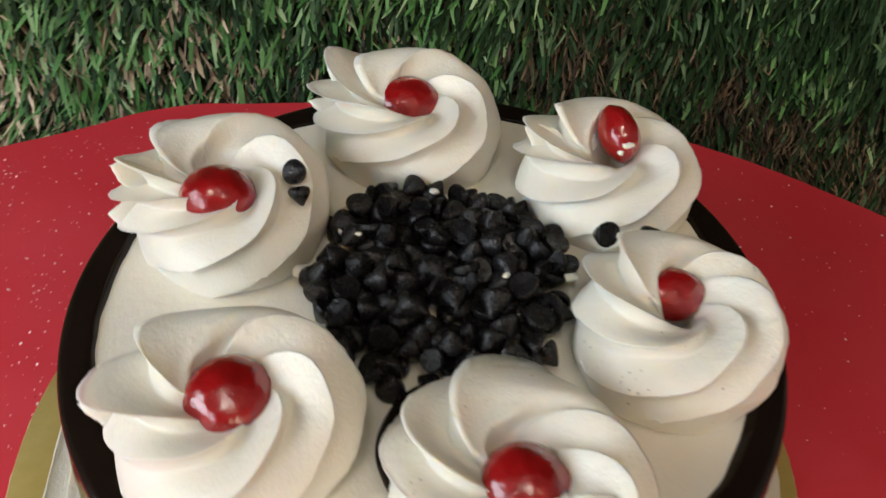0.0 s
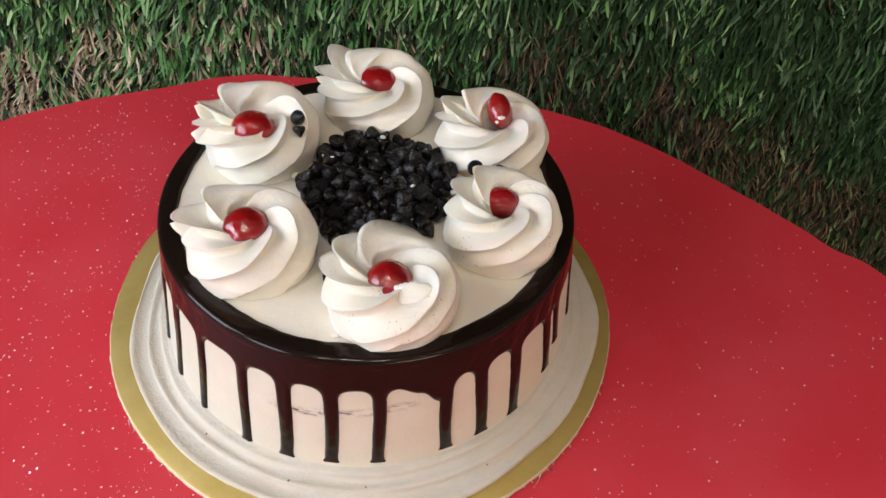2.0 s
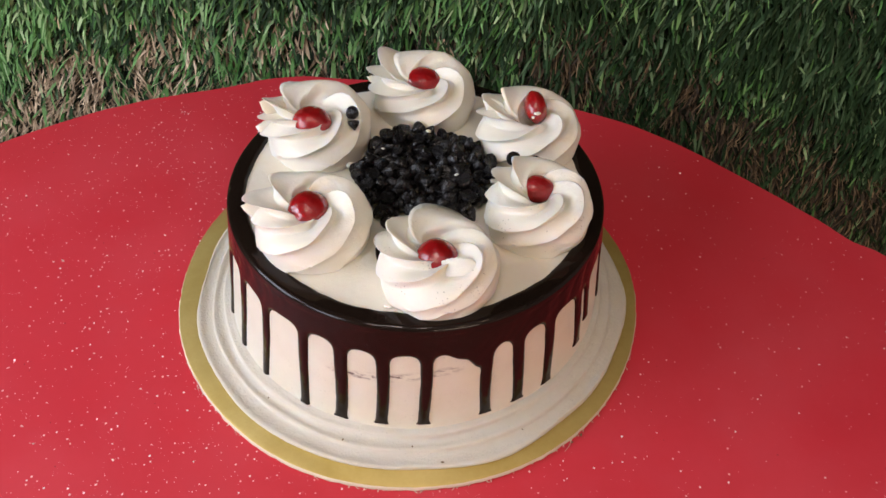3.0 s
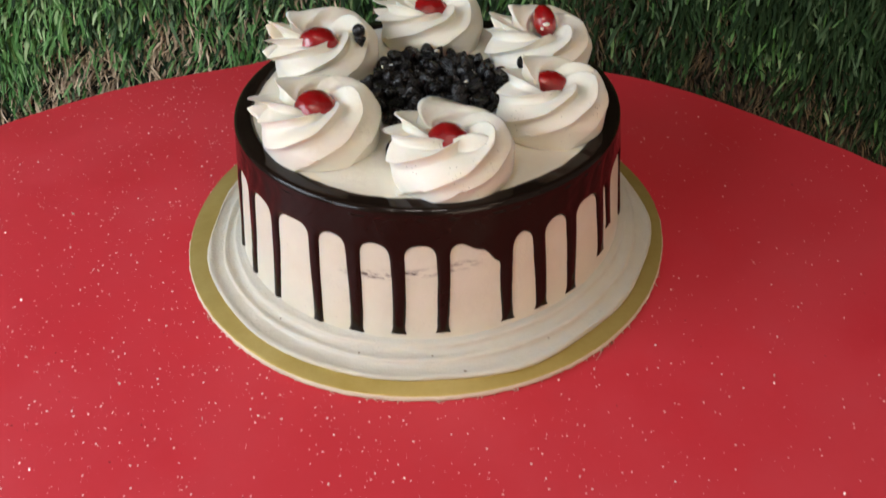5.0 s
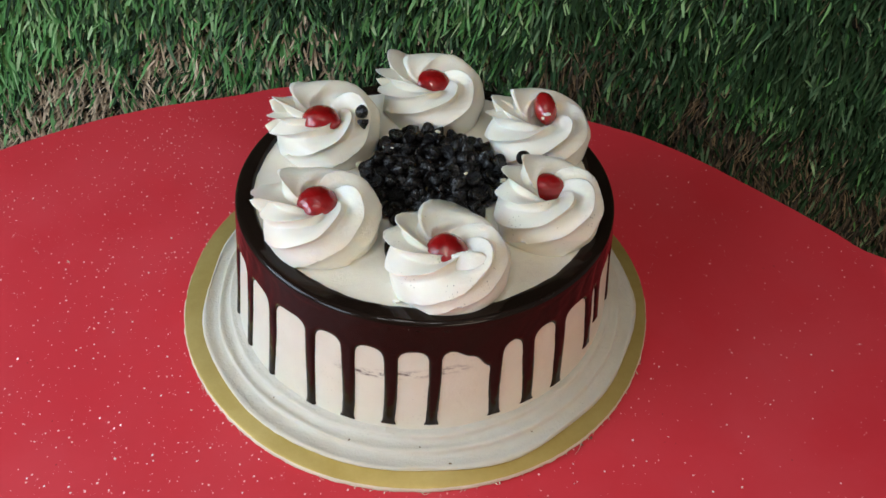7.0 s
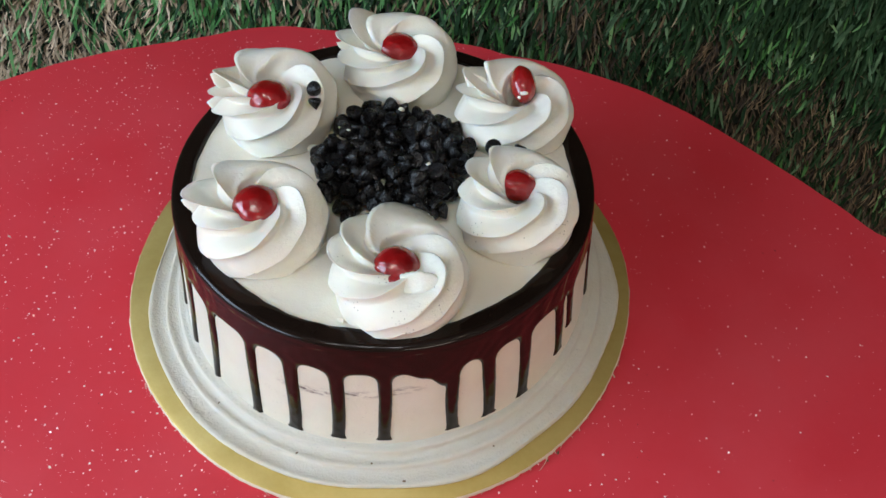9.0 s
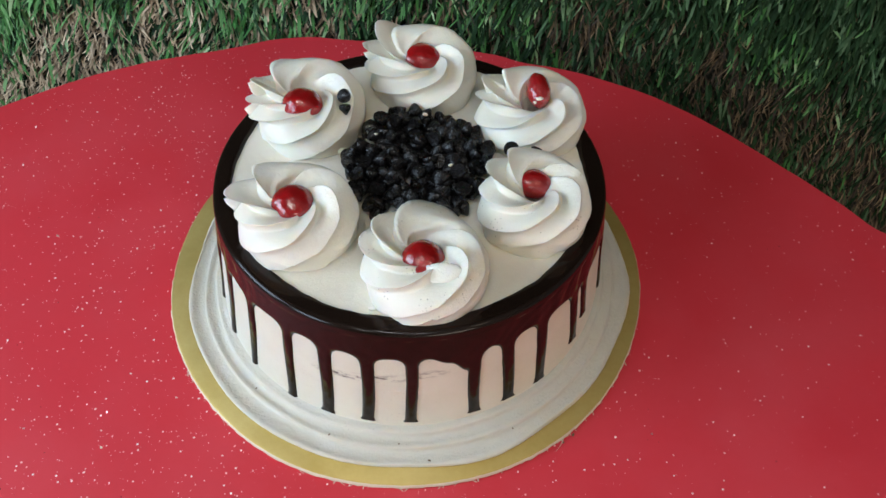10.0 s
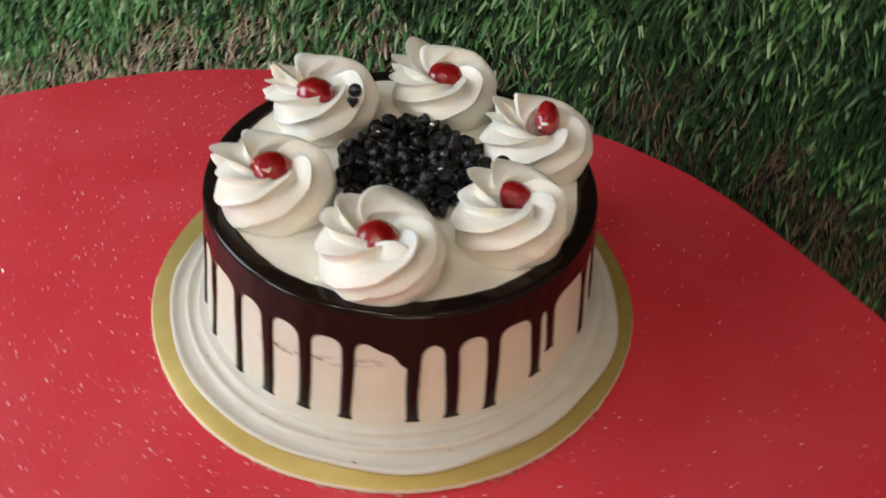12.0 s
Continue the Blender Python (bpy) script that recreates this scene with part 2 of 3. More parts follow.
def grid_faces(rows, cols, wrap=False):
    """Quads of a grid of rows x cols points, numbered row by row."""
    i, j = np.meshgrid(np.arange(rows - 1), np.arange(cols if wrap else cols - 1), indexing="ij")
    k = (j + 1) % cols
    return np.stack([i * cols + j, i * cols + k, (i + 1) * cols + k, (i + 1) * cols + j], -1).reshape(-1, 4)


def lathe(profile, seg, wobble=None, centre=(0, 0)):
    """Verts and faces of a turned form; wobble(angle, row) gives a change of (r, z)."""
    ang = np.linspace(0, 2 * np.pi, seg, endpoint=False)
    out = []
    for k, (r, z) in enumerate(profile):
        dr, dz = wobble(ang, k) if wobble else (0, 0)
        out.append(np.stack([centre[0] + (r + dr) * np.sin(ang), centre[1] - (r + dr) * np.cos(ang), z + dz + 0 * ang], -1))
    return np.concatenate(out), grid_faces(len(profile), seg, True)


def waves(seed, n, lo, hi):
    """A smooth periodic random function of the angle, about -1 to 1."""
    rng = np.random.default_rng(seed)
    ks, ph, am = rng.integers(lo, hi, n), rng.uniform(0, 6.28, n), rng.uniform(0.4, 1, n)
    return lambda a: sum(m * np.sin(k * a + p) for k, p, m in zip(ks, ph, am)) / n ** 0.5


def box(bm, x0, x1, y0, y1, z0, z1, bevel=0.0):
    v = bmesh.ops.create_cube(bm, size=1)["verts"]
    for q in v:
        q.co = Vector((x0 + (q.co.x + 0.5) * (x1 - x0), y0 + (q.co.y + 0.5) * (y1 - y0), z0 + (q.co.z + 0.5) * (z1 - z0)))
    if bevel:
        edges = {e for q in v for e in q.link_edges}
        bmesh.ops.bevel(bm, geom=list(edges), offset=bevel, segments=2, affect="EDGES", profile=0.5)


def bm_mesh(name, bm, mat, smooth=False):
    me = bpy.data.meshes.new(name)
    bm.to_mesh(me)
    bm.free()
    me.materials.append(mat.m)
    if smooth:
        me.shade_smooth()
    return me


def boxes(name, mat, *sizes, bevel=0.0):
    bm = bmesh.new()
    for s in sizes:
        box(bm, *s, bevel=bevel)
    return bm_mesh(name, bm, mat)

# ---- the room ----
T = 0.12
tagged(part("floor", boxes("floor", M_FLOOR, (WX0 - T, WX1 + T, WY0 - T, WY1 + T, FLOOR - 0.1, FLOOR))), "plain grey floor of the room", "floor", kind="structure")
tagged(part("ceiling", boxes("ceiling", M_CEIL, (WX0 - T, WX1 + T, WY0 - T, WY1 + T, CEIL, CEIL + 0.1))), "plain painted ceiling", "ceiling", kind="structure")
tagged(part("wall_north", boxes("wall_north", M_WALL, (WX0 - T, WX1 + T, WY1, WY1 + T, FLOOR, CEIL))), "plain plastered wall behind the grass mat", "wall", kind="structure")
tagged(part("wall_east", boxes("wall_east", M_WALL, (WX1, WX1 + T, WY0, WY1, FLOOR, CEIL))), "plain plastered wall", "wall", kind="structure")
HZ0, HZ1 = 0.20, 0.95   # two window openings in the west wall
WINDOWS = ((-1.40, -0.80), (-0.60, 0.00))
(A0, A1), (B0, B1) = WINDOWS
tagged(part("wall_west", boxes("wall_west", M_WALL, (WX0 - T, WX0, WY0, A0, FLOOR, CEIL), (WX0 - T, WX0, A1, B0, FLOOR, CEIL), (WX0 - T, WX0, B1, WY1, FLOOR, CEIL), *[(WX0 - T, WX0, a, b, FLOOR, HZ0) for a, b in WINDOWS], *[(WX0 - T, WX0, a, b, HZ1, CEIL) for a, b in WINDOWS])), "plain plastered wall with two window openings", "wall", kind="structure")
# unseen south window, added to brighten the cake's east side and ganache rim
SZ0, SZ1, SX1 = 0.25, 0.94, SX + 1.2
tagged(part("wall_south", boxes("wall_south", M_WALL, (WX0 - T, SX, WY0 - T, WY0, FLOOR, CEIL), (SX1, WX1 + T, WY0 - T, WY0, FLOOR, CEIL), (SX, SX1, WY0 - T, WY0, FLOOR, SZ0), (SX, SX1, WY0 - T, WY0, SZ1, CEIL))), "plain plastered wall with an opening added for the fill light", "wall", kind="structure")
f = 0.04
win = tagged(new("window_3"), "wide white framed window, unseen, added to carry a fill light", "window", kind="structure")
y0, y1 = WY0 - 0.09, WY0 - 0.03
part("window_frame", boxes("window_frame", M_FRAME, (SX, SX1, y0, y1, SZ0, SZ0 + f), (SX, SX1, y0, y1, SZ1 - f, SZ1), (SX, SX + f, y0, y1, SZ0 + f, SZ1 - f), (SX1 - f, SX1, y0, y1, SZ0 + f, SZ1 - f)), win)
part("pane", boxes("pane", M_GLASS, (SX + f, SX1 - f, WY0 - 0.064, WY0 - 0.058, SZ0 + f, SZ1 - f)), win).visible_shadow = False
for i, (a, b) in enumerate(WINDOWS):
    win = tagged(new("window_%d" % (i + 1)), "white framed window letting in daylight", "window", kind="structure")
    x0, x1 = WX0 - 0.09, WX0 - 0.03
    part("window_frame", boxes("window_frame", M_FRAME, (x0, x1, a, b, HZ0, HZ0 + f), (x0, x1, a, b, HZ1 - f, HZ1), (x0, x1, a, a + f, HZ0 + f, HZ1 - f), (x0, x1, b - f, b, HZ0 + f, HZ1 - f)), win)
    pane = part("pane", boxes("pane", M_GLASS, (WX0 - 0.064, WX0 - 0.058, a + f, b - f, HZ0 + f, HZ1 - f)), win)
    pane.visible_shadow = False
for lx, ly, _watts in SPOTS:
    lamp = tagged(new("ceiling_lamp"), "round white recessed ceiling lamp, switched on", "ceiling lamp", "ceiling lamps")
    lamp.location = (lx, ly, CEIL)
    v, fc = lathe([(0.084, 0.0), (0.110, -0.001), (0.112, -0.006), (0.098, -0.014), (0.086, -0.014), (0.084, -0.004)], 32)
    part("rim", mesh_of("rim", v, fc, M_FRAME), lamp)
    v, fc = lathe([(0.0005, -0.003), (0.084, -0.003)], 32)
    part("diffuser", mesh_of("diffuser", v, fc, M_LAMP), lamp, "glowing white diffuser")

# ---- the grass mat on the wall behind the table ----
MAT_Y = 0.262
mat_ob = tagged(new("grass_mat"), "green artificial grass mat with worn brown patches hanging on the wall", "artificial grass", kind="structure")
# backing runs on unseen to the ceiling, so the ganache ring mirrors something dark
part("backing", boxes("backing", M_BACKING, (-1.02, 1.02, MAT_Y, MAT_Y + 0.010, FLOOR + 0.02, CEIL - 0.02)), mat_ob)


def blades(name, count, x0, x1, z0, z1, mat, seed, length, width, out, droop, side, keep=None, lift=0.0, comb=0.0, tip=0.12):
    """Curved tapering blades rooted in the mat, four rows of points each."""
    rng = np.random.default_rng(seed)
    x, z = rng.uniform(x0, x1, count), rng.uniform(z0, z1, count)
    if keep is not None:
        ok = rng.uniform(0, 1, count) < keep(x, z)
        x, z = x[ok], z[ok]
    n = len(x)
    # tufts: neighbouring blades lean alike
    lean = side * (np.sin(x * 61 + 2.1 * np.sin(z * 47)) * 0.55 + np.sin(z * 83 + x * 29) * 0.35 + rng.normal(0, 0.75, n))
    lean = lean + comb
    L = rng.uniform(*length, n)
    w = rng.uniform(*width, n)
    o = out * rng.uniform(0.55, 1.25, n)
    d = droop * rng.uniform(0.3, 1.5, n)
    curl = rng.normal(0, 0.22, n)
    rows = []
    for s, ws in ((0.0, 0.75), (0.35, 1.0), (0.7, 0.85), (1.0, tip)):
        px = x + lean * L * s * (0.75 + 0.25 * s) + curl * L * s * s
        py = MAT_Y - o * L * (s - 0.30 * s * s)
        pz = z + lift * L * s - d * L * (0.25 * s + 0.75 * s * s)
        tw = rng.normal(0, 0.12, n)
        turn = 0.5 * np.sin(x * 900) + tw
        rows.append(np.stack([px - w * ws * np.cos(turn), py - w * ws * np.sin(turn) * 0.8, pz + 0.3 * w * ws * lean], -1))
        rows.append(np.stack([px + w * ws * np.cos(turn), py + w * ws * np.sin(turn) * 0.8, pz - 0.3 * w * ws * lean], -1))
    v = np.stack(rows, 1).reshape(-1, 3)
    base = (np.arange(n) * 8)[:, None, None]
    fc = (base + np.array([[0, 1, 3, 2], [2, 3, 5, 4], [4, 5, 7, 6]])[None]).reshape(-1, 4)
    ob = part(name, mesh_of(name, v, fc, mat), mat_ob)
    ob["kind"] = "stuff"
    return ob


def worn(x, z):
    """How worn the mat is, 0 to 1: ragged patches below a line that dips towards both ends."""
    line = 0.026 + 0.014 * (x > 0.1) + 0.010 * (x < -0.1) - 0.47 * np.clip(x - 0.13, 0, 0.35) - 0.37 * np.clip(-0.17 - x, 0, 0.4)
    edge = 0.011 * np.sin(x * 57 + 1.0) + 0.008 * np.sin(x * 131 + 2.0)
    strip = 1 / (1 + np.exp((z - line - edge) / 0.007))
    patch = 0.5 + 0.5 * np.sin(x * 43 + 2.6) * np.sin(x * 12.3 + z * 21 + 0.4)
    tuft = 0.5 + 0.5 * np.sin(x * 140 + 3 * np.sin(z * 90)) * np.sin(z * 120 + x * 60)
    ends = 0.5 + 0.5 * np.tanh((np.abs(x + 0.04) - 0.22) * 14)
    return np.clip(strip * (0.16 + 0.46 * patch + 0.30 * tuft + 0.38 * ends + 0.18 * np.exp(-((x + 0.32) / 0.14) ** 2)), 0, 0.97)


def lit_share(x, z):
    """Share of pale blades, painting the light's falloff: many at the mat's west end, few at its east end."""
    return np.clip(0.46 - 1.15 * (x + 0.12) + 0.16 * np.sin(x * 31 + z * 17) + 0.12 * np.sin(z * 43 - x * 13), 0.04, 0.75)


BLADE = ((0.011, 0.019), (0.0008, 0.0019), 0.95, 1.0, 0.40)
NEAR = (-0.72, 0.62, -0.30, 0.20)
# dark and pale blades are mixed to paint light fading eastwards
blades("grass_blades", 66000, *NEAR, M_BLADE, 3, *BLADE, lambda x, z: (1 - 0.93 * worn(x, z)) * (1 - lit_share(x, z)), 0.1, -0.18, 0.4)
blades("bleached_blades", 66000, *NEAR, M_PALE, 13, *BLADE, lambda x, z: (1 - 0.93 * worn(x, z)) * lit_share(x, z), 0.1, -0.18, 0.4)
# unseen upper blades, added to keep the ganache's reflection dark
blades("grass_blades", 15000, -1.0, 1.0, 0.20, 1.66, M_BLADE, 4, (0.024, 0.042), (0.0024, 0.0042), 0.85, 0.75, 0.45)
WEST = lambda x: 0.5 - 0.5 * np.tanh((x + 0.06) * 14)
# brightly lit thatch in the west, its shaded copy in the east
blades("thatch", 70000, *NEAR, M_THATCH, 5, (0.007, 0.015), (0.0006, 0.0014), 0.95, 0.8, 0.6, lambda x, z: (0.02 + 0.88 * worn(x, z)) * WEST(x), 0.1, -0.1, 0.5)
blades("thatch", 70000, *NEAR, M_THATCH_SHADE, 6, (0.007, 0.015), (0.0004, 0.0010), 0.95, 0.9, 0.5, lambda x, z: (0.05 + 0.85 * worn(x, z)) * (1 - WEST(x)), 0.1, -0.1, 0.5)

# ---- the round table, covered with two sheets of red glitter foam ----
TABLE_C, TABLE_R, SEAM = (-0.034, -0.186), 0.404, -0.010   # the seam runs across the table near its middle
table = tagged(new("round_table"), "round table covered with red glitter foam sheets", "table")
v, fc = lathe([(0.0005, -0.0035), (TABLE_R - 0.004, -0.0035), (TABLE_R - 0.002, -0.006), (TABLE_R - 0.002, -0.024), (TABLE_R - 0.006, -0.028), (0.0005, -0.028)], 160, None, TABLE_C)
part("tabletop", mesh_of("tabletop", v, fc, M_WOOD, False), table)
for a in (45, 135, 225, 315):
    cx, cy = TABLE_C[0] + 0.27 * math.cos(radians(a)), TABLE_C[1] + 0.27 * math.sin(radians(a))
    part("leg", boxes("leg", M_WOOD, (cx - 0.022, cx + 0.022, cy - 0.022, cy + 0.022, FLOOR, -0.028), bevel=0.003), table)


def foam_sheet(seed, sign):
    """Half a disc of foam with a slightly uneven cut edge; sign +1: the half beyond the seam."""
    wob, wob2 = waves(seed, 7, 3, 24), waves(seed + 1, 9, 25, 90)
    seam = waves(seed + 2, 8, 5, 60)
    n = 200
    a = np.linspace(0, np.pi, n) if sign > 0 else np.linspace(np.pi, 2 * np.pi, n)
    r = TABLE_R + 0.0012 * wob(a) + 0.0005 * wob2(a)
    d = np.degrees(a)
    r += 0.004 * np.exp(-((d - 101) / 4.5) ** 4) - 0.003 * np.exp(-((d - 76) / 3) ** 2) + 0.003 * np.exp(-((d - 62) / 7) ** 2) - 0.002 * np.exp(-((d - 45) / 7) ** 2) + 0.007 / (1 + np.exp((d - 36) * 2)) * (d > 10)
    rim = np.stack([r * np.cos(a), r * np.sin(a)], -1)
    xs = np.linspace(rim[-1, 0], rim[0, 0], 160)[1:-1]
    cut = np.stack([xs, SEAM - 0.018 * (xs + 0.03) + sign * 0.00008 + 0.00012 * seam(xs * 8)], -1)
    rim[0, 1] = rim[-1, 1] = SEAM
    loop = np.concatenate([rim, cut]) + np.array(TABLE_C)
    bm = bmesh.new()
    prev = None
    rings = []
    for z, inset in ((-0.003, 0.0), (-0.0006, 0.0), (0.0, 0.0003)):
        mid = loop.mean(0)
        rings.append([bm.verts.new((*(p + (mid - p) / np.linalg.norm(mid - p) * inset), z)) for p in loop])
    m = len(loop)
    for lo, hi in zip(rings, rings[1:]):
        for i in range(m):
            fce = bm.faces.new((lo[i], lo[(i + 1) % m], hi[(i + 1) % m], hi[i]))
            fce.material_index = 1
    bm.faces.new(rings[-1])
    bm.faces.new(rings[0][::-1])
    bmesh.ops.recalc_face_normals(bm, faces=bm.faces[:])
    me = bm_mesh("foam_sheet", bm, M_FOAM)
    me.materials.append(M_FOAM_EDGE.m)
    return me


part("foam_sheet", foam_sheet(21, 1), table, "red glitter foam sheet under the cake")
part("foam_sheet", foam_sheet(31, -1), table, "red glitter foam sheet in front of the seam")


def flakes(name, count, mat, seed, size, tilt, z):
    rng = np.random.default_rng(seed)
    a, r = rng.uniform(0, 2 * np.pi, count), (TABLE_R - 0.006) * np.sqrt(rng.uniform(0, 1, count))
    # some flakes lie in loose clusters
    x, y = TABLE_C[0] + r * np.cos(a), TABLE_C[1] + r * np.sin(a)
    pull = rng.uniform(0, 1, count) < 0.35
    src = rng.integers(0, count, count)
    x = np.where(pull, x[src] + rng.normal(0, 0.006, count), x)
    y = np.where(pull, y[src] + rng.normal(0, 0.006, count), y)
    # thinned towards the east: missing glints are put into the flake density
    ok = (np.hypot(x - TABLE_C[0], y - TABLE_C[1]) < TABLE_R - 0.004) & (np.abs(y - TABLE_C[1] - SEAM) > 0.002) & (rng.uniform(0, 1, count) > 0.65 * np.clip((x - 0.03) / 0.12, 0, 1) * np.clip((y + 0.32) / 0.1, 0, 1))
    x, y = x[ok], y[ok]
    n = len(x)
    s = size[0] + (size[1] - size[0]) * rng.uniform(0, 1, n) ** 3.5
    rot, ta, td = rng.uniform(0, 6.28, n), np.abs(rng.normal(0, tilt, n)), rng.uniform(0, 6.28, n)
    rows = []
    for k in range(5):
        q = rot + k * 2 * np.pi / 5
        dx, dy = s * np.cos(q), s * np.sin(q)
        dz = (dx * np.cos(td) + dy * np.sin(td)) * np.tan(ta)
        rows.append(np.stack([x + dx, y + dy, z + s * np.tan(ta) + dz], -1))
    v = np.stack(rows, 1).reshape(-1, 3)
    fc = np.arange(n * 5).reshape(n, 5)
    ob = part(name, mesh_of(name, v, fc, mat, False))
    return tagged(ob, "tiny pale glitter flakes scattered on the red foam" if mat is M_GLITTER else "tiny dark flecks on the red foam", "glitter", kind="stuff")


flakes("glitter", 19000, M_GLITTER, 8, (0.00013, 0.00070), 0.3, 0.0002)
flakes("dark_flecks", 420, M_DARKSPECK, 9, (0.0002, 0.0005), 0.1, 0.0002)

# ---- the cake on its gold board ----
BOARD_C, BOARD_R = (-0.0027, 0.0026), 0.1362
_bw, _bw2 = waves(41, 6, 2, 9), waves(42, 12, 30, 140)
board = tagged(new("cake_board"), "round gold foil cake board with a frayed edge", "cake board")
v, fc = lathe([(0.0005, 0.0040), (0.100, 0.0040), (BOARD_R - 0.0012, 0.0040), (BOARD_R - 0.0003, 0.0034)], 360, lambda a, k: ((0.0006 * _bw(a) + 0.00008 * _bw2(a)) * (k > 1), 0.0002 * _bw(a) * (k > 1)), BOARD_C)
part("foil", mesh_of("foil", v, fc[:, ::-1], M_GOLD), board)
v, fc = lathe([(BOARD_R - 0.0003, 0.0034), (BOARD_R + 0.0003, 0.0022), (BOARD_R + 0.0002, 0.0008), (BOARD_R - 0.001, 0.0003), (0.0005, 0.0003)], 360, lambda a, k: ((0.0006 * _bw(a) + (0.00008 + 0.00018 * (k in (1, 2))) * _bw2(a)) * (k < 4), 0.0002 * _bw(a) * (k < 3)), BOARD_C)
part("card_edge", mesh_of("card_edge", v, fc[:, ::-1], M_CARD), board, "frayed pale card edge")
rng = np.random.default_rng(77)
fv, ff = [], []
for k in range(60):
    a = rng.uniform(-1.25, 1.25) if k < 50 else rng.uniform(0, 6.28)
    L, w, bend = rng.uniform(0.0008, 0.0022), rng.uniform(0.00015, 0.00035), rng.normal(0, 0.8)
    if k < 1:
        L, w = 0.0040, 0.0004
    i = len(fv)
    for s in range(5):
        q = s / 4
        aa = a + bend * q * q * L / BOARD_R * 1.5
        r = BOARD_R - 0.0006 + L * q
        z = 0.0022 * (1 - q) ** 2 + 0.0004
        for sg in (-1, 1):
            fv.append((BOARD_C[0] + r * math.sin(aa) + sg * w * math.cos(aa), BOARD_C[1] - r * math.cos(aa) + sg * w * math.sin(aa), z + 0.0001 * sg))
    for s in range(4):
        ff.append((i + 2 * s, i + 2 * s + 1, i + 2 * s + 3, i + 2 * s + 2))
part("fibre_fringe", mesh_of("fibre_fringe", fv, ff, M_CARD), board, "loose paper fibres")["kind"] = "stuff"

cake = tagged(new("cake"), "round cream cake with dark chocolate ganache dripping down its sides", "cake")
R_TOP, R_BASE, BEND, Z_BASE = 0.0982, 0.1076, 0.0013, 0.006
SLOPE = (R_BASE - R_TOP) / (TOP - BEND - Z_BASE)
FLAT = R_TOP - BEND
V_BEND = BEND * math.pi / 2
V_SIDE = math.hypot(R_BASE - R_TOP, TOP - BEND - Z_BASE)
TILT = math.atan(SLOPE)


def skin(v):
    """Point and outward normal (r, z, nr, nz) of the cake's skin at arc length v from the flat top's rim."""
    v = np.asarray(v, float)
    q = np.clip(v / V_BEND, 0, 1) * (math.pi / 2)
    s = np.maximum(v - V_BEND, 0)
    r = np.where(v < 0, FLAT + v, FLAT + BEND * np.sin(q) + s * math.sin(TILT))
    z = np.where(v < 0, TOP, TOP - BEND + BEND * np.cos(q) - s * math.cos(TILT))
    return r, z, np.where(v < 0, 0, np.sin(q)), np.where(v < 0, 1, np.cos(q))


_sw = waves(51, 6, 2, 12)
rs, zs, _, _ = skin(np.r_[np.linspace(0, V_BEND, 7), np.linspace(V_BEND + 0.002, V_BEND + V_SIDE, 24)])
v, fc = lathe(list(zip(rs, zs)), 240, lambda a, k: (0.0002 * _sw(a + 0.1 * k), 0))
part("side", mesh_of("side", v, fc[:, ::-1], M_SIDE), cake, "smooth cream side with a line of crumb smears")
_tw = waves(52, 6, 1, 9)
v, fc = lathe([(0.0004, TOP), (0.03, TOP), (0.06, TOP), (0.08, TOP), (FLAT, TOP)], 160, lambda a, k: (0, 0.0002 * _tw(a + k) * (0 < k < 4)))
part("top", mesh_of("top", v, fc[:, ::-1], M_TOP), cake, "smooth cream top")

# ganache: a poured ring over the rim, whose lower edge runs out in drips
DRIPS = [(-151, 0.030), (-133, 0.022), (-117, 0.019), (-99, 0.016), (-84, 0.012), (-71, 0.009), (-57.5, 0.0095), (-44.6, 0.0105), (-29.6, 0.0125), (-18.0, 0.0142), (-6.4, 0.0164), (5.2, 0.0177), (22.2, 0.0188), (32.0, 0.0193), (43.1, 0.0188), (57.3, 0.0255), (62.8, 0.036), (82, 0.02), (97, 0.019), (112, 0.024), (128, 0.019), (146, 0.02), (165, 0.021), (180, 0.019)]
NT = 1500
th = np.linspace(-np.pi, np.pi, NT, endpoint=False)
vv = np.r_[np.linspace(-0.0097, -0.0045, 40)[:-1], np.linspace(-0.0045, V_BEND + (TOP - BEND - 0.0135) / math.cos(TILT), 155)]
NV = len(vv)
TH, VV = np.meshgrid(th, vv)
rr, zz, nr, nz = skin(VV)
wa, wb = waves(61, 6, 2, 14), waves(62, 8, 8, 40)
deg_ = np.degrees(TH)
arch = 0.0664 + 0.0006 * wa(TH) + 0.0003 * wb(TH)
arch -= 0.0095 * np.exp(-((deg_ - 19.3) / 2.6) ** 2) + 0.004 * np.exp(-((deg_ - 14.5) / 3.0) ** 2)
field = arch * 0 - 1.0
rng = np.random.default_rng(5)
for deg, zend in DRIPS:
    mid = radians(deg) + 0.005 * np.sin((zz - 0.02) * 80 + deg) + 0.0002 * np.sin(zz * 700 + deg)
    dx = ((TH - mid + np.pi) % (2 * np.pi) - np.pi) * rr
    low = np.clip((zz - zend) / 0.05, 0, 1)
    half = 0.0031 * rng.uniform(0.88, 1.08) * (0.90 + 0.16 * low) + 0.0011 * np.exp(-np.clip((zz - zend) / 0.0013, 0, 50))
    field = np.maximum(field, np.minimum(half - np.abs(dx), (zz - zend) * 1.2))
band = zz - arch
k = 0.0075
h = np.maximum(k - np.abs(field - band), 0) / k
field = np.maximum(field, band) + h * h * k / 4
inner = VV + 0.0073 + 0.0006 * waves(63, 6, 2, 12)(TH) + 0.0002 * waves(64, 8, 20, 60)(TH)
field = np.minimum(field, inner)
EDGE, THICK = 0.0026, 0.0013
q = np.clip(field / EDGE, 0, 1)
rise = np.where(field > 0, THICK * np.sqrt(1 - (1 - q) ** 2), field * 0.6)
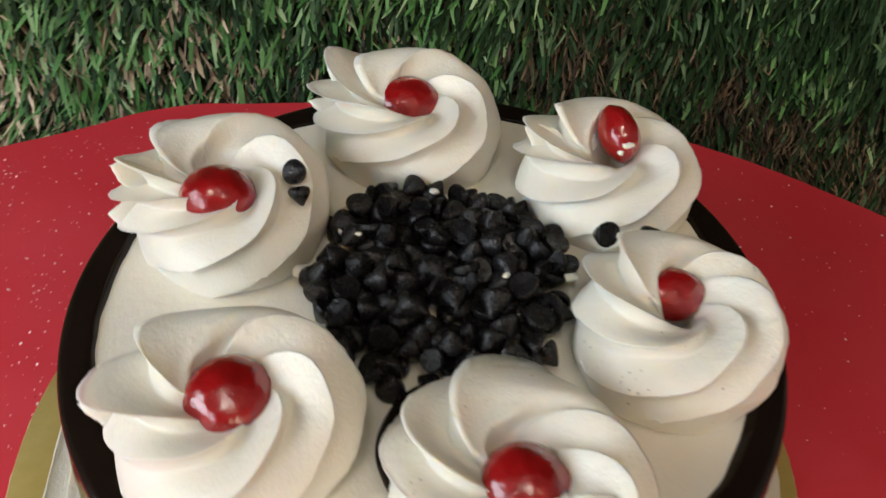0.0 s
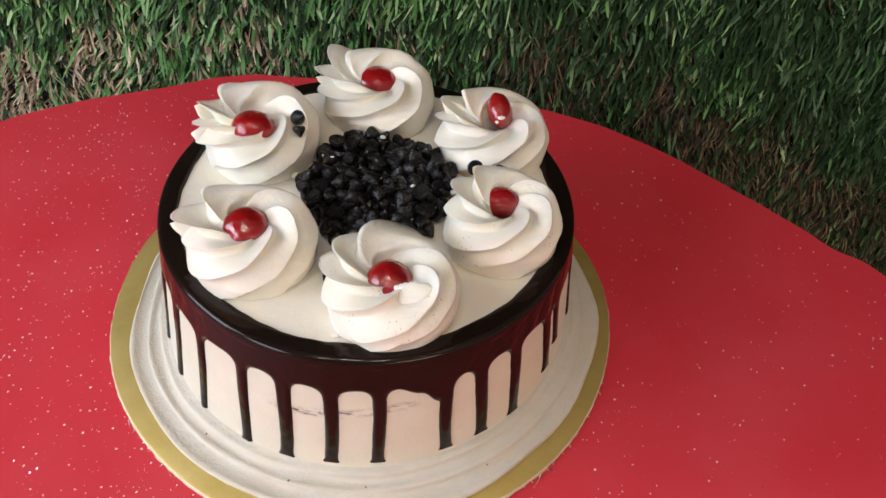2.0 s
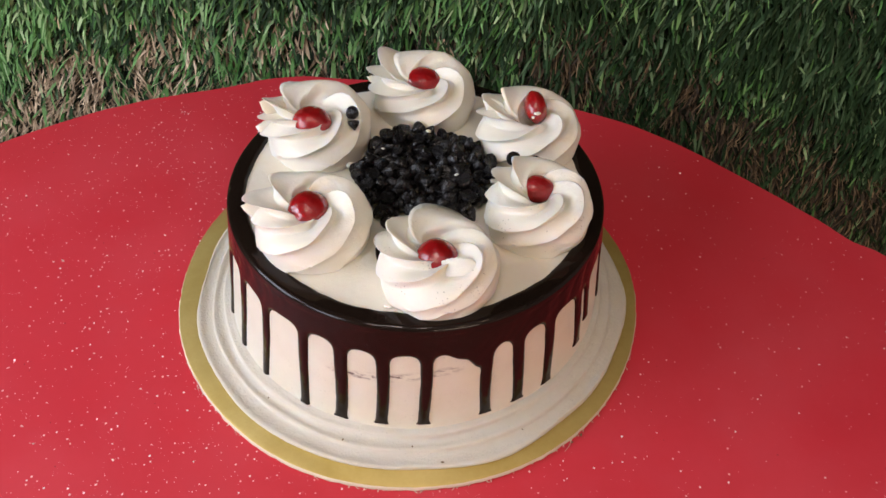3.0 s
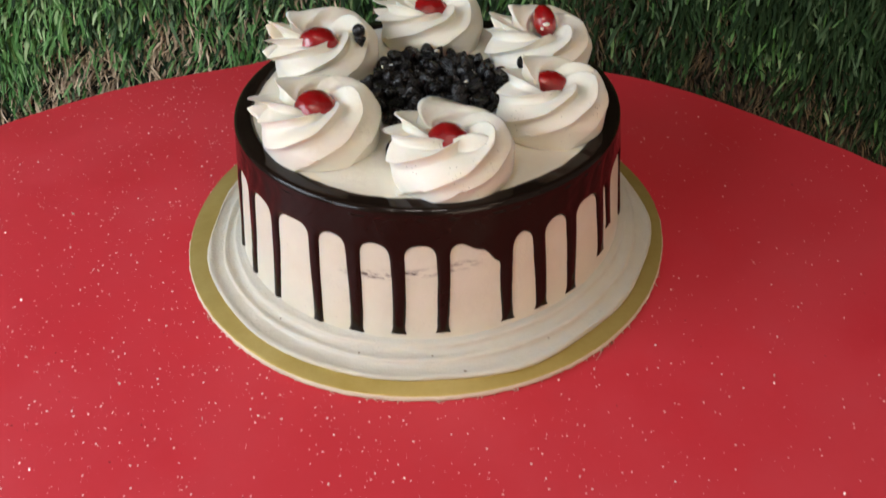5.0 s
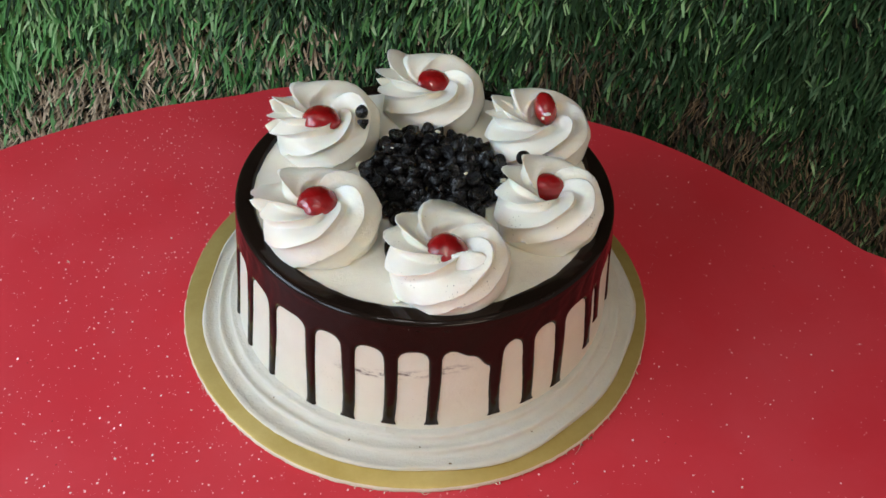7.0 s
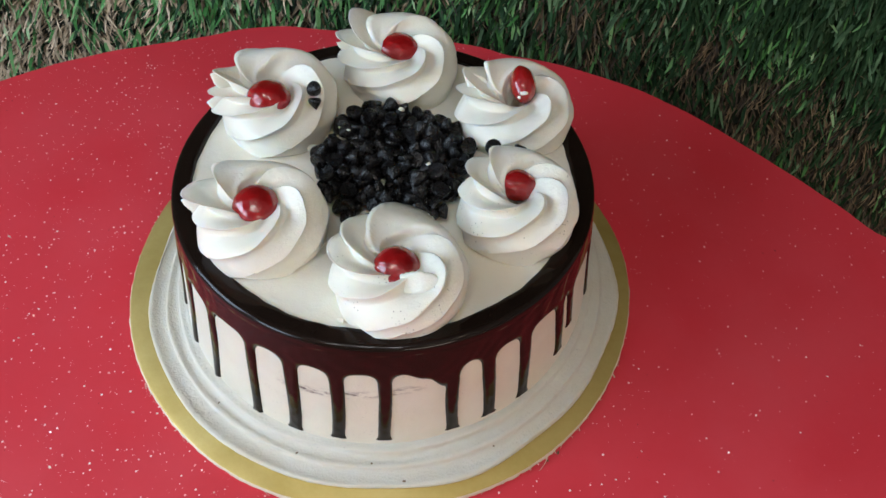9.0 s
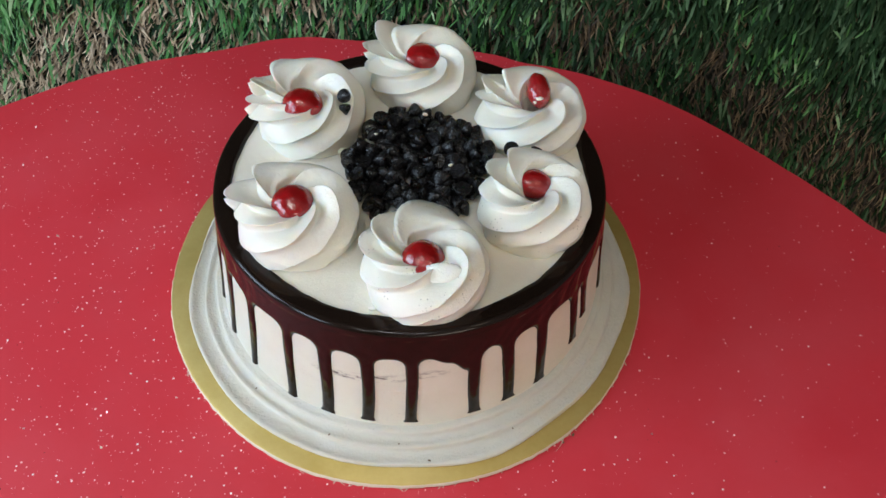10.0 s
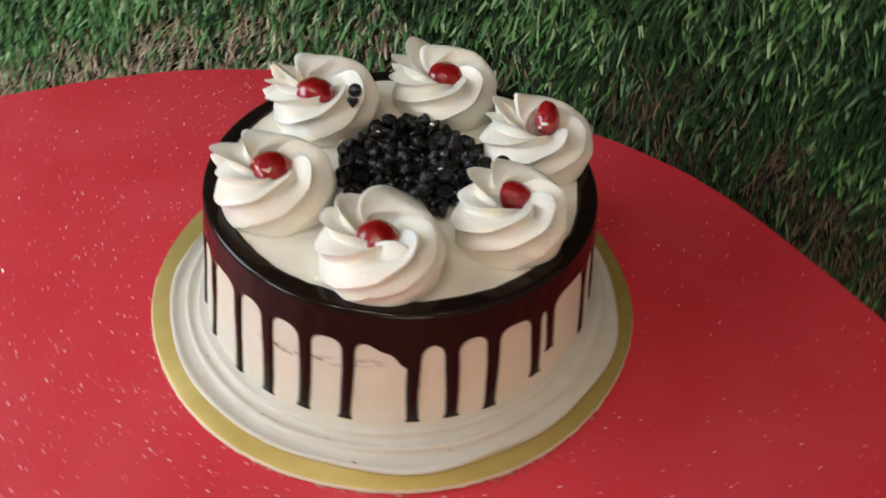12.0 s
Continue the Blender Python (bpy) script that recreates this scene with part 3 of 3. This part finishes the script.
rise += (0.00018 * np.sin(TH * 31 + 3 * np.sin(TH * 7) + VV * 150) + 0.00009 * np.sin(TH * 67 + 2 * np.sin(VV * 260 + TH * 5)) * np.sin(VV * 330 + 3 * np.sin(TH * 13))) * q * (VV > 0.004)
P = np.stack([(rr + nr * rise) * np.sin(TH), -(rr + nr * rise) * np.cos(TH), zz + nz * rise], -1).reshape(-1, 3)
fc = grid_faces(NV, NT, True)[:, ::-1]
fc = fc[(field.reshape(-1)[fc] > -0.0009).any(1)]
used = np.unique(fc)
back = np.zeros(len(P), int)
back[used] = np.arange(len(used))
part("ganache", mesh_of("ganache", P[used], back[fc], M_GANACHE), cake, "glossy dark chocolate ganache ring with long drips")

# piped cream border round the foot, in smoothed terraces
prof = [(0.1240, 0.0041), (0.1258, 0.0046), (0.1260, 0.0056), (0.1252, 0.0065), (0.1240, 0.0066), (0.1226, 0.0061), (0.1202, 0.0066), (0.1180, 0.0070), (0.1173, 0.0080), (0.1173, 0.0094), (0.1165, 0.0100), (0.1150, 0.0095), (0.1134, 0.0096), (0.1117, 0.0101), (0.1110, 0.0113), (0.1110, 0.0129), (0.1102, 0.0136), (0.1086, 0.0133), (0.1070, 0.0142), (0.1045, 0.0150)]
bw = [waves(71 + i, 7, 1, 14) for i in range(4)]
bf = waves(79, 9, 20, 90)
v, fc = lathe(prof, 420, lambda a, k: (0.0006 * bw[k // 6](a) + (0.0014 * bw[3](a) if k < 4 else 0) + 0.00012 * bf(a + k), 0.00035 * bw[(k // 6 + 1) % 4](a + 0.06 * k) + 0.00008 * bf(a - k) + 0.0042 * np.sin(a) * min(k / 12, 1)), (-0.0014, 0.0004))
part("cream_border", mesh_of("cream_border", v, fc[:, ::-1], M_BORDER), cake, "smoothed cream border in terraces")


# ---- piped rosettes ----
def rosette(radius, height, sweep, tilt, lips, seed, mat):
    """A swirl of piped cream about a hole: lips wind clockwise out of the hole, over the crest and down to the foot.
    Each lip: its angle on the crest (degrees), its strength, and where it is torn into a tip: the angle there, how far it reaches out and up."""
    cuts = np.array([0, 0.006, 0.014, 0.026, 0.045, 0.07, 0.105, 0.15, 0.21, 0.27, 0.33, 0.40, 0.49, 0.59, 0.69, 0.78, 0.86, 0.92, 0.96, 0.985])
    n, NV = len(lips), 110
    lips = sorted(lips)
    ang = np.array([q[0] for q in lips] + [lips[0][0] + 360.0])
    f = np.tile(cuts, n)[None]
    cell = np.repeat(np.arange(n), len(cuts))[None]
    phi = np.radians(ang[cell] * (1 - f) + ang[cell + 1] * f)
    steep = 0.33                                                               # lips overlap: each drops short on its outer side
    near = np.where(f < steep, cell, (cell + 1) % n)
    pick = lambda k: np.array([q[k] for q in lips])[near]
    wide = np.radians(np.diff(ang))[cell]
    c = np.where(f < steep, 1 - f / steep, (f - steep) / (1 - steep))
    crest = 0.60 * c ** 1.2 + 0.40 * c ** 3.0
    lip = c ** 4
    v = np.linspace(0, 1, NV)[:, None]
    sw = math.radians(sweep)
    # the last turn of the nozzle closes into one smooth wall east of its open end
    west = min((q[0] for q in lips), key=lambda q: abs(q - 150))
    back = 180 - (np.degrees(phi) - west + 180) % 360                         # degrees east of the end
    ease = lambda q: np.clip(q, 0, 1) ** 2 * (3 - 2 * np.clip(q, 0, 1))
    wall = np.where(back < 0, 0.0, 1 - ease((back - 62) / 34)) * ease((v - 0.14) / 0.20)
    odd = np.sin(near * 12.9898 + seed * 3.7)
    theta = phi - sw * (v - 0.5) * (1 + 0.10 * odd * c * (1 - wall)) + 0.05 * np.sin(v * 9 + near * 2.1 + seed) * c * (1 - wall)
    A = 0.145 * radius
    a, ring = radius * 0.41, radius * 0.535
    low, b = 0.36 * height, 0.64 * height - 0.55 * A
    psi = np.radians(208 - 240 * v)
    lean = psi - (0.17 + 0.06 * odd) * lip * np.sin(np.pi * v) * (1 - wall)                # lips fold over outwards
    room = np.clip(wide / 0.7, 0.55, 1.25)                                    # narrow channels are shallow
    grow = np.clip((v - 0.29) / 0.24, 0, 1)
    grow = grow * grow * (3 - 2 * grow) * (1 - 0.72 * np.clip((v - 0.55) / 0.40, 0, 1))
    rise = A * grow * room * (crest * pick(1) - 0.45) * (1 + 0.18 * np.sin(3 * theta + near + seed))
    rise = rise * (1 - wall) + wall * A * (grow * (0.62 + 0.05 * c ** 2) + 0.42 * np.exp(-np.abs((v - 0.33 - 0.0011 * back) / 0.045) ** 1.5))   # with a second turn inside it
    rise = rise + 0.00006 * lip * (np.sin(theta * 41 + near * 5) + np.sin(theta * 67 + v * 60) + np.sin(v * 130 + seed))
    rho = ring + (a + rise) * np.cos(lean)
    z = low + (b + rise) * np.sin(lean)
    z = np.where(psi < 0, low + (low + 0.0015) / math.sin(math.radians(32)) * np.sin(psi), z)
    # torn tips
    vt = 0.5 + np.radians(pick(0) - pick(2)) / sw
    g = np.exp(-np.abs((v - vt) / 0.10) ** 2.0) * c ** 2.2
    sharp = np.exp(-np.abs((v - vt) / 0.06) ** 1.3) * c ** 5
    rho = rho + pick(3) * (0.65 * g + 0.25 * sharp)
    z = z + pick(4) * (0.65 * g + 0.25 * sharp)
    z = np.where(z > low, z + tilt * (z - low) * np.sin(theta), z) + 0.0006 * np.sin(2 * theta + seed) * np.clip(z / height, 0, 1)
    rho = rho * (1 + 0.025 * np.sin(2 * theta + 1.7 * seed) + 0.015 * np.sin(3 * theta + seed))
    x = rho * np.cos(theta) + 0.0003 * np.sin(z * 400 + theta * 5 + seed)
    y = rho * np.sin(theta) + 0.0003 * np.cos(z * 350 + theta * 4 + seed)
    V = np.stack([x, y, np.maximum(z, -0.001)], -1).reshape(-1, 3)
    cols = n * len(cuts)
    fc = grid_faces(NV, cols, True)[:, ::-1].tolist()
    V = np.concatenate([V, [[0, 0, low * 0.5]]])
    fc += [(k, (k + 1) % cols, NV * cols) for k in range(cols)]
    bm = bmesh.new()
    vs = [bm.verts.new(q) for q in V.tolist()]
    for q in fc:
        bm.faces.new([vs[k] for k in q])
    bmesh.ops.recalc_face_normals(bm, faces=bm.faces[:])
    return bm_mesh("swirl", bm, mat, True)


def petal(foot, tip, across, thick, bow, parent, seed=0):
    """A torn fold of cream: a pointed leaf, thin across, bowed away from its chord."""
    foot, tip, across = np.array(foot), np.array(tip), np.array(across)
    normal = np.cross(tip - foot, across)
    normal /= np.linalg.norm(normal)
    NS, NA = 30, 28
    s = np.linspace(0, 1, NS)[:, None]
    a = np.linspace(0, 2 * np.pi, NA, endpoint=False)[None]
    w = (0.85 + 0.45 * s - 1.29 * s ** 3) + 0.01
    ragged = 1 + 0.07 * np.sin(s * 23 + seed) * s + 0.04 * np.sin(s * 51 + 2 * seed)
    ca, sa = np.cos(a), np.sin(a)
    side = w * ragged * np.sign(ca) * np.abs(ca) ** 0.9
    out = thick * w ** 0.6 * sa + bow * np.sin(np.pi * s ** 0.9) - 0.35 * thick * (w * ca) ** 2
    P = foot + (tip - foot) * s[..., None] + across * side[..., None] + normal * out[..., None]
    V = np.concatenate([P.reshape(-1, 3), tip[None] + (tip - foot)[None] * 0.02])
    fc = grid_faces(NS, NA, True).tolist()
    fc += [((NS - 1) * NA + j, (NS - 1) * NA + (j + 1) % NA, NS * NA) for j in range(NA)]
    bm = bmesh.new()
    vs = [bm.verts.new(q) for q in V.tolist()]
    for q in fc:
        bm.faces.new([vs[i] for i in q])
    bmesh.ops.recalc_face_normals(bm, faces=bm.faces[:])
    return part("petal", bm_mesh("petal", bm, M_ROSETTE, True), parent, "torn tip of cream")


ROSETTES = [
    # centre, radius, height, sweep, tilt, words, lips
    (-0.0500, -0.0432, 0.0287, 0.0265, 255, 0.05, "white piped cream rosette with one long torn tip",
     [(163, 1.4, 143, 0.0035, 0.001), (206, 1.1, 179, 0.0080, 0.000), (258, 0.8, 220, 0.0, 0.0), (312, 1.1, 280, 0, 0), (5, 1.2, 330, 0, 0), (62, 1.2, 0, 0, 0), (114, 1.2, 100, 0, 0)]),
    (0.0118, -0.0662, 0.0299, 0.0249, 250, -0.06, "white piped cream rosette with a rounded fold",
     [(132, 1.4, 112, 0.001, 0.001), (182, 1.2, 150, 0.001, 0.001), (224, 1.3, 190, 0.001, 0), (276, 0.9, 240, 0, 0), (338, 1.2, 328, 0.002, 0.002), (25, 1.1, 0, 0, 0), (80, 1.0, 40, 0, 0)]),
    (0.0612, -0.0252, 0.0280, 0.0262, 260, 0.02, "white piped cream rosette, speckled with tiny crumbs",
     [(146, 1.4, 127, 0.0015, 0.0015), (190, 1.3, 158, 0.002, 0.001), (244, 1.0, 200, 0, 0), (300, 1.1, 250, 0, 0), (352, 1.2, 300, 0, 0), (42, 1.1, 25, 0.001, 0.001), (96, 1.0, 70, 0, 0)]),
    (0.0605, 0.0395, 0.0292, 0.0238, 250, 0.06, "white piped cream rosette with pointed torn tips",
     [(84, 1.0, 73, 0.0, 0.000), (150, 1.2, 146, 0.002, 0.0040), (184, 1.2, 163, 0.0065, 0.0040), (218, 1.1, 172, 0.004, 0.001), (270, 0.9, 200, 0.001, 0), (328, 1.2, 270, 0, 0), (20, 1.2, 320, 0, 0)]),
    (0.0005, 0.0685, 0.0300, 0.0248, 255, 0.12, "white piped cream rosette with narrow torn petals",
     [(150, 1.5, 131, 0.001, 0.001), (177, 1.2, 148, 0.0085, 0.006), (208, 1.2, 170, 0.0070, 0.002), (256, 1.0, 190, 0.002, 0), (312, 1.1, 250, 0, 0), (5, 1.2, 290, 0, 0), (75, 1.2, 335, 0, 0)]),
    (-0.0568, 0.0322, 0.0306, 0.0256, 255, 0.10, "white piped cream rosette with two chips stuck on it",
     [(162, 1.5, 143, 0.001, 0.001), (202, 1.2, 188, 0.0075, 0.006), (234, 1.2, 196, 0.0055, 0.002), (272, 1.0, 205, 0.0030, -0.001), (326, 1.1, 290, 0, 0), (20, 1.2, 330, 0, 0), (92, 1.2, 15, 0, 0)]),
]
PETALS = [
    # for each rosette: foot, tip, half width as a vector, half thickness, bow
    [((-0.0665, -0.0440, 0.0985), (-0.0828, -0.0426, 0.1022), (0.001, 0.0036, 0.0030), 0.0022, 0.001),
     ((-0.0480, -0.0540, 0.0985), (-0.0632, -0.0592, 0.0985), (0.001, 0.0030, 0.0030), 0.0016, 0.001)],
    [((0.0150, -0.0800, 0.1035), (0.0318, -0.0800, 0.1085), (0.001, -0.0042, -0.0026), 0.0022, -0.001)],
    [((0.0690, -0.0120, 0.0985), (0.0772, -0.0180, 0.1040), (0.003, 0.0030, 0.0010), 0.0018, 0.001)],
    [((0.0555, 0.0440, 0.0985), (0.0456, 0.0503, 0.1085), (0.003, 0.0022, 0.0036), 0.0020, 0.001),
     ((0.0480, 0.0425, 0.0985), (0.0338, 0.0474, 0.1065), (0.002, 0.0030, 0.0036), 0.0020, 0.001)],
    [((-0.0155, 0.0765, 0.0985), (-0.0268, 0.0870, 0.1055), (0.003, 0.0020, 0.0020), 0.0016, 0.001),
     ((-0.0180, 0.0710, 0.0965), (-0.0332, 0.0744, 0.0995), (0.0015, 0.0030, 0.0020), 0.0017, 0.001)],
    [((-0.0730, 0.0330, 0.1010), (-0.0862, 0.0298, 0.1105), (0.002, 0.0036, 0.0040), 0.0019, 0.001),
     ((-0.0750, 0.0255, 0.0970), (-0.0886, 0.0235, 0.0985), (0.001, 0.0036, 0.0036), 0.0020, 0.001)],
]
for i, (cx, cy, r, tall, sweep, tilt, words, lips) in enumerate(ROSETTES):
    ros = tagged(new("cream_rosette"), words, "cream rosette", "rosettes on the cake")
    ros.location = (cx, cy, TOP)
    part("swirl", rosette(r, tall, sweep, tilt, lips, i + 1, M_FLECKED if i in (1, 2) else M_ROSETTE), ros)
    for k, leaf in enumerate(PETALS[i]):
        petal(*leaf, ros, i * 3 + k).matrix_parent_inverse = Matrix.Translation((-cx, -cy, -TOP))


# ---- glazed cherries in the rosettes ----
def cherry(seed, r):
    rng = np.random.default_rng(seed)
    bm = bmesh.new()
    bmesh.ops.create_icosphere(bm, subdivisions=5, radius=1)
    off = Vector(rng.uniform(-9, 9, 3))
    for q in bm.verts:
        p = q.co.copy()
        q.co = p * r * (1 + 0.06 * noise.noise(p * 1.3 + off) + 0.018 * noise.noise(p * 4 + off) + 0.006 * noise.noise(p * 11 + off))
        q.co.z *= 0.84
    return bm_mesh("cherry", bm, M_CHERRY, True)


CHERRIES = [(-0.0500, -0.0440, 0.1022, 0.0106), (0.0124, -0.0705, 0.1003, 0.0104), (0.0598, -0.0198, 0.1015, 0.0090), (0.0630, 0.0434, 0.1058, 0.0084), (-0.0012, 0.0722, 0.0978, 0.0118), (-0.0580, 0.0244, 0.1020, 0.0108)]
for i, (x, y, z, r) in enumerate(CHERRIES):
    ob = tagged(new("cherry", cherry(i + 3, r)), "glossy red glazed cherry pressed into a cream rosette", "cherry", "cherries on the rosettes")
    ob.matrix_world = pose(x, y, z, 20 * math.sin(i * 2.3), 15 * math.cos(i * 1.7), 67 * i)
    if i == 2:
        ob.matrix_world = pose(x + 0.0006, y, z, 0, 12, 10) @ Matrix.Diagonal((1.08, 0.80, 0.90, 1))
    if i == 4:
        ob.matrix_world = pose(x, y, z, -8, 0, 0) @ Matrix.Diagonal((1.08, 0.92, 0.95, 1))
    if i == 3:
        ob.matrix_world = pose(x, y, z, 25, -20, 0) @ Matrix.Diagonal((0.74, 1.15, 1.15, 1))     # a long one, leaning

# a round of chocolate half hidden under a rosette
v, fc = lathe([(0.0004, 0.0030), (0.0180, 0.0030), (0.0202, 0.0027), (0.0210, 0.0018), (0.0211, 0.0002), (0.0208, -0.0002)], 64, lambda a, k: (0.0004 * waves(91, 5, 2, 9)(a) * (k > 1), 0))
ob = tagged(part("chocolate_round", mesh_of("chocolate_round", v, fc[:, ::-1], M_GANACHE)), "dark chocolate round half hidden under a cream rosette", "chocolate")
ob.location = (0.0030, -0.0500, TOP - 0.0008)


# ---- dark chocolate chips heaped in the middle ----
def chip_mesh(seed):
    """A teardrop of chocolate: flat foot with a crisp edge, round shoulder, drawn-out tip."""
    rng = np.random.default_rng(seed)
    r, h = 0.0038 * rng.uniform(0.88, 1.08), 0.0063 * rng.uniform(0.85, 1.12)
    prof = [(r * 0.93, 0), (r, 0.0005), (r * 1.0, 0.0013), (r * 0.90, 0.0022), (r * 0.66, h * 0.57), (r * 0.42, h * 0.76), (r * 0.20, h * 0.92), (0.00001, h)]
    w = waves(seed, 3, 1, 4)
    lx, ly = rng.normal(0, 0.0007, 2)
    v, fc = lathe(prof, 16, lambda a, k: (0.045 * r * w(a) * (k < 7), 0))
    foot, ff = lathe([(0.00001, 0.0003), (r * 0.5, 0.0002), (r * 0.90, 0)], 16, lambda a, k: (0.045 * r * w(a) * (k > 1), 0))
    v, fc = np.concatenate([foot, v]), np.concatenate([ff, fc + len(foot)])
    v[:, 0] += lx * (v[:, 2] / h) ** 2
    v[:, 1] += ly * (v[:, 2] / h) ** 2
    return mesh_of("chocolate_chip", v, fc[:, ::-1], M_CHIP)


CHIPS = [chip_mesh(s) for s in range(6)]


def chip(x, y, z, tilt, way, spin, size=1.0, words="dark chocolate chip in the heap on the cake"):
    ob = tagged(new("chocolate_chip", CHIPS[int(spin * 7) % 6]), words, "chocolate chip", "chocolate chips on the cake")
    ob.matrix_world = pose(x, y, z) @ pose(0, 0, 0, 0, 0, way) @ pose(0, 0, 0, tilt, 0, 0) @ pose(0, 0, -0.0026 * size, 0, 0, spin) @ Matrix.Scale(size, 4)
    return ob


HEAP = [(-0.022, 0.031), (-0.014, 0.040), (0.000, 0.042), (0.016, 0.037), (0.029, 0.029), (0.041, 0.019), (0.041, 0.005), (0.036, -0.011), (0.033, -0.020), (0.029, -0.031), (0.006, -0.038), (-0.010, -0.034), (-0.020, -0.029), (-0.028, -0.016), (-0.036, 0.003), (-0.031, 0.017)]


def inside(x, y):
    hit = False
    for (ax, ay), (bx, by) in zip(HEAP, HEAP[1:] + HEAP[:1]):
        if (ay > y) != (by > y) and x < ax + (y - ay) / (by - ay) * (bx - ax):
            hit = not hit
    return hit


rng = np.random.default_rng(12)
for gap, z, shrink, tries in ((0.0057, TOP + 0.0030, 1.0, 6000), (0.0062, TOP + 0.0068, 0.92, 5000), (0.0082, TOP + 0.0098, 0.70, 700)):
    put = []
    for _ in range(tries):
        x, y = rng.uniform(-0.04, 0.045), rng.uniform(-0.036, 0.048)
        if not inside(x / shrink + 0.002 * (1 - 1 / shrink), y / shrink) or any((x - a) ** 2 + (y - b) ** 2 < gap ** 2 for a, b in put):
            continue
        put.append((x, y))
        lying = rng.uniform(0, 1)
        tilt = rng.uniform(0, 35) if lying < 0.30 else (rng.uniform(70, 115) if lying < 0.75 else rng.uniform(125, 180))
        chip(x, y, z + rng.uniform(-0.0005, 0.0012), tilt, rng.uniform(0, 360), rng.uniform(0, 360), rng.uniform(0.94, 1.16))
chip(-0.0357, 0.0258, 0.1092, 60, 40, 10, 0.9, "dark chocolate chip stuck on a cream rosette")
chip(-0.0351, 0.0194, 0.1058, 150, 10, 75, 0.9, "dark chocolate chip stuck on a cream rosette")
chip(0.0490, 0.0045, 0.1010, 120, 200, 31, 1.0, "dark chocolate chip caught between two rosettes")
chip(0.0623, 0.0025, 0.1015, 80, 100, 57, 0.9, "dark chocolate chip half covered in cream")
chip(0.0385, 0.0185, TOP + 0.0036, 130, 190, 44, 1.1)
chip(0.0320, 0.0310, TOP + 0.0036, 35, 120, 99, 1.0)


# ---- cream bits and crumbs ----
def crumb(x, y, z, r, mat, seed, words, kind):
    rng = np.random.default_rng(seed)
    bm = bmesh.new()
    bmesh.ops.create_icosphere(bm, subdivisions=2, radius=r)
    off = Vector(rng.uniform(-9, 9, 3))
    for q in bm.verts:
        q.co *= 1 + 0.5 * noise.noise(q.co / r * 1.2 + off)
        q.co.z *= 0.7
    ob = tagged(new("cream_bit" if kind == "cream" else "cake_crumb", bm_mesh("crumb", bm, mat, True)), words, kind)
    ob.matrix_world = pose(x, y, z, 0, 0, rng.uniform(0, 360)) @ Matrix.Diagonal((rng.uniform(1.0, 1.8), 1, 1, 1))
    return ob


# some bits are cream, others stand in for gaps baring the cake's top
for i, (x, y, z, r) in enumerate([(-0.0352, 0.0083, 0.0875, 0.0024), (-0.0262, 0.0245, 0.0862, 0.0013), (-0.0221, 0.0300, 0.0900, 0.0014), (-0.0243, 0.0214, 0.0905, 0.0015), (0.0044, 0.0335, 0.0935, 0.0013), (-0.0177, -0.0116, 0.0915, 0.0013), (-0.0103, -0.0140, 0.0925, 0.0014), (0.0204, -0.0040, 0.0950, 0.0008), (0.0298, -0.0160, 0.0910, 0.0016), (0.0326, 0.0205, 0.0890, 0.0020), (0.0405, -0.0003, 0.0885, 0.0017), (-0.0258, -0.0110, 0.0900, 0.0013), (-0.0193, 0.0152, 0.0945, 0.0007), (-0.0289, 0.0030, 0.0910, 0.0010), (0.0333, 0.0058, 0.0925, 0.0010)]):
    crumb(x, y, z, r, M_ROSETTE, 40 + i, "small white bit for cream and bare cake top among the chocolate chips", "cream")
for i, (x, y, z, r) in enumerate([(0.0632, 0.0352, 0.1078, 0.0017), (0.0612, 0.0348, 0.1056, 0.0012), (0.0030, 0.0622, 0.0985, 0.0012)]):
    crumb(x, y, z, r, M_ROSETTE, 50 + i, "smear of white cream on a glazed cherry", "cream")
crumb(-0.0093, -0.0855, TOP + 0.0004, 0.0012, M_TOP, 60, "thin curl of white cream on the cake's top", "cream")
for i, (x, y) in enumerate([(-0.0640, 0.0424), (-0.0630, 0.0437)]):
    crumb(x, y, 0.1068, 0.0008, M_CRUMB, 64 + i, "tiny dark crumb stuck in a fold of the cream rosette", "crumb")
# the first one stands in for a small dark hole in the border
for i, (x, y, z, r) in enumerate([(0.0195, -0.1205, 0.0068, 0.0005), (0.0040, -0.1150, 0.0112, 0.0004), (-0.031, -0.1120, 0.0100, 0.0004), (0.060, -0.1010, 0.0088, 0.0004), (-0.072, -0.0900, 0.0110, 0.0004), (0.0910, -0.1000, 0.0043, 0.0006), (0.0860, -0.1045, 0.0043, 0.0005)]):
    crumb(x, y, z, r, M_CRUMB, 70 + i, "tiny brown speck on the cream border" if i < 5 else "tiny brown crumb on the gold cake board", "crumb")
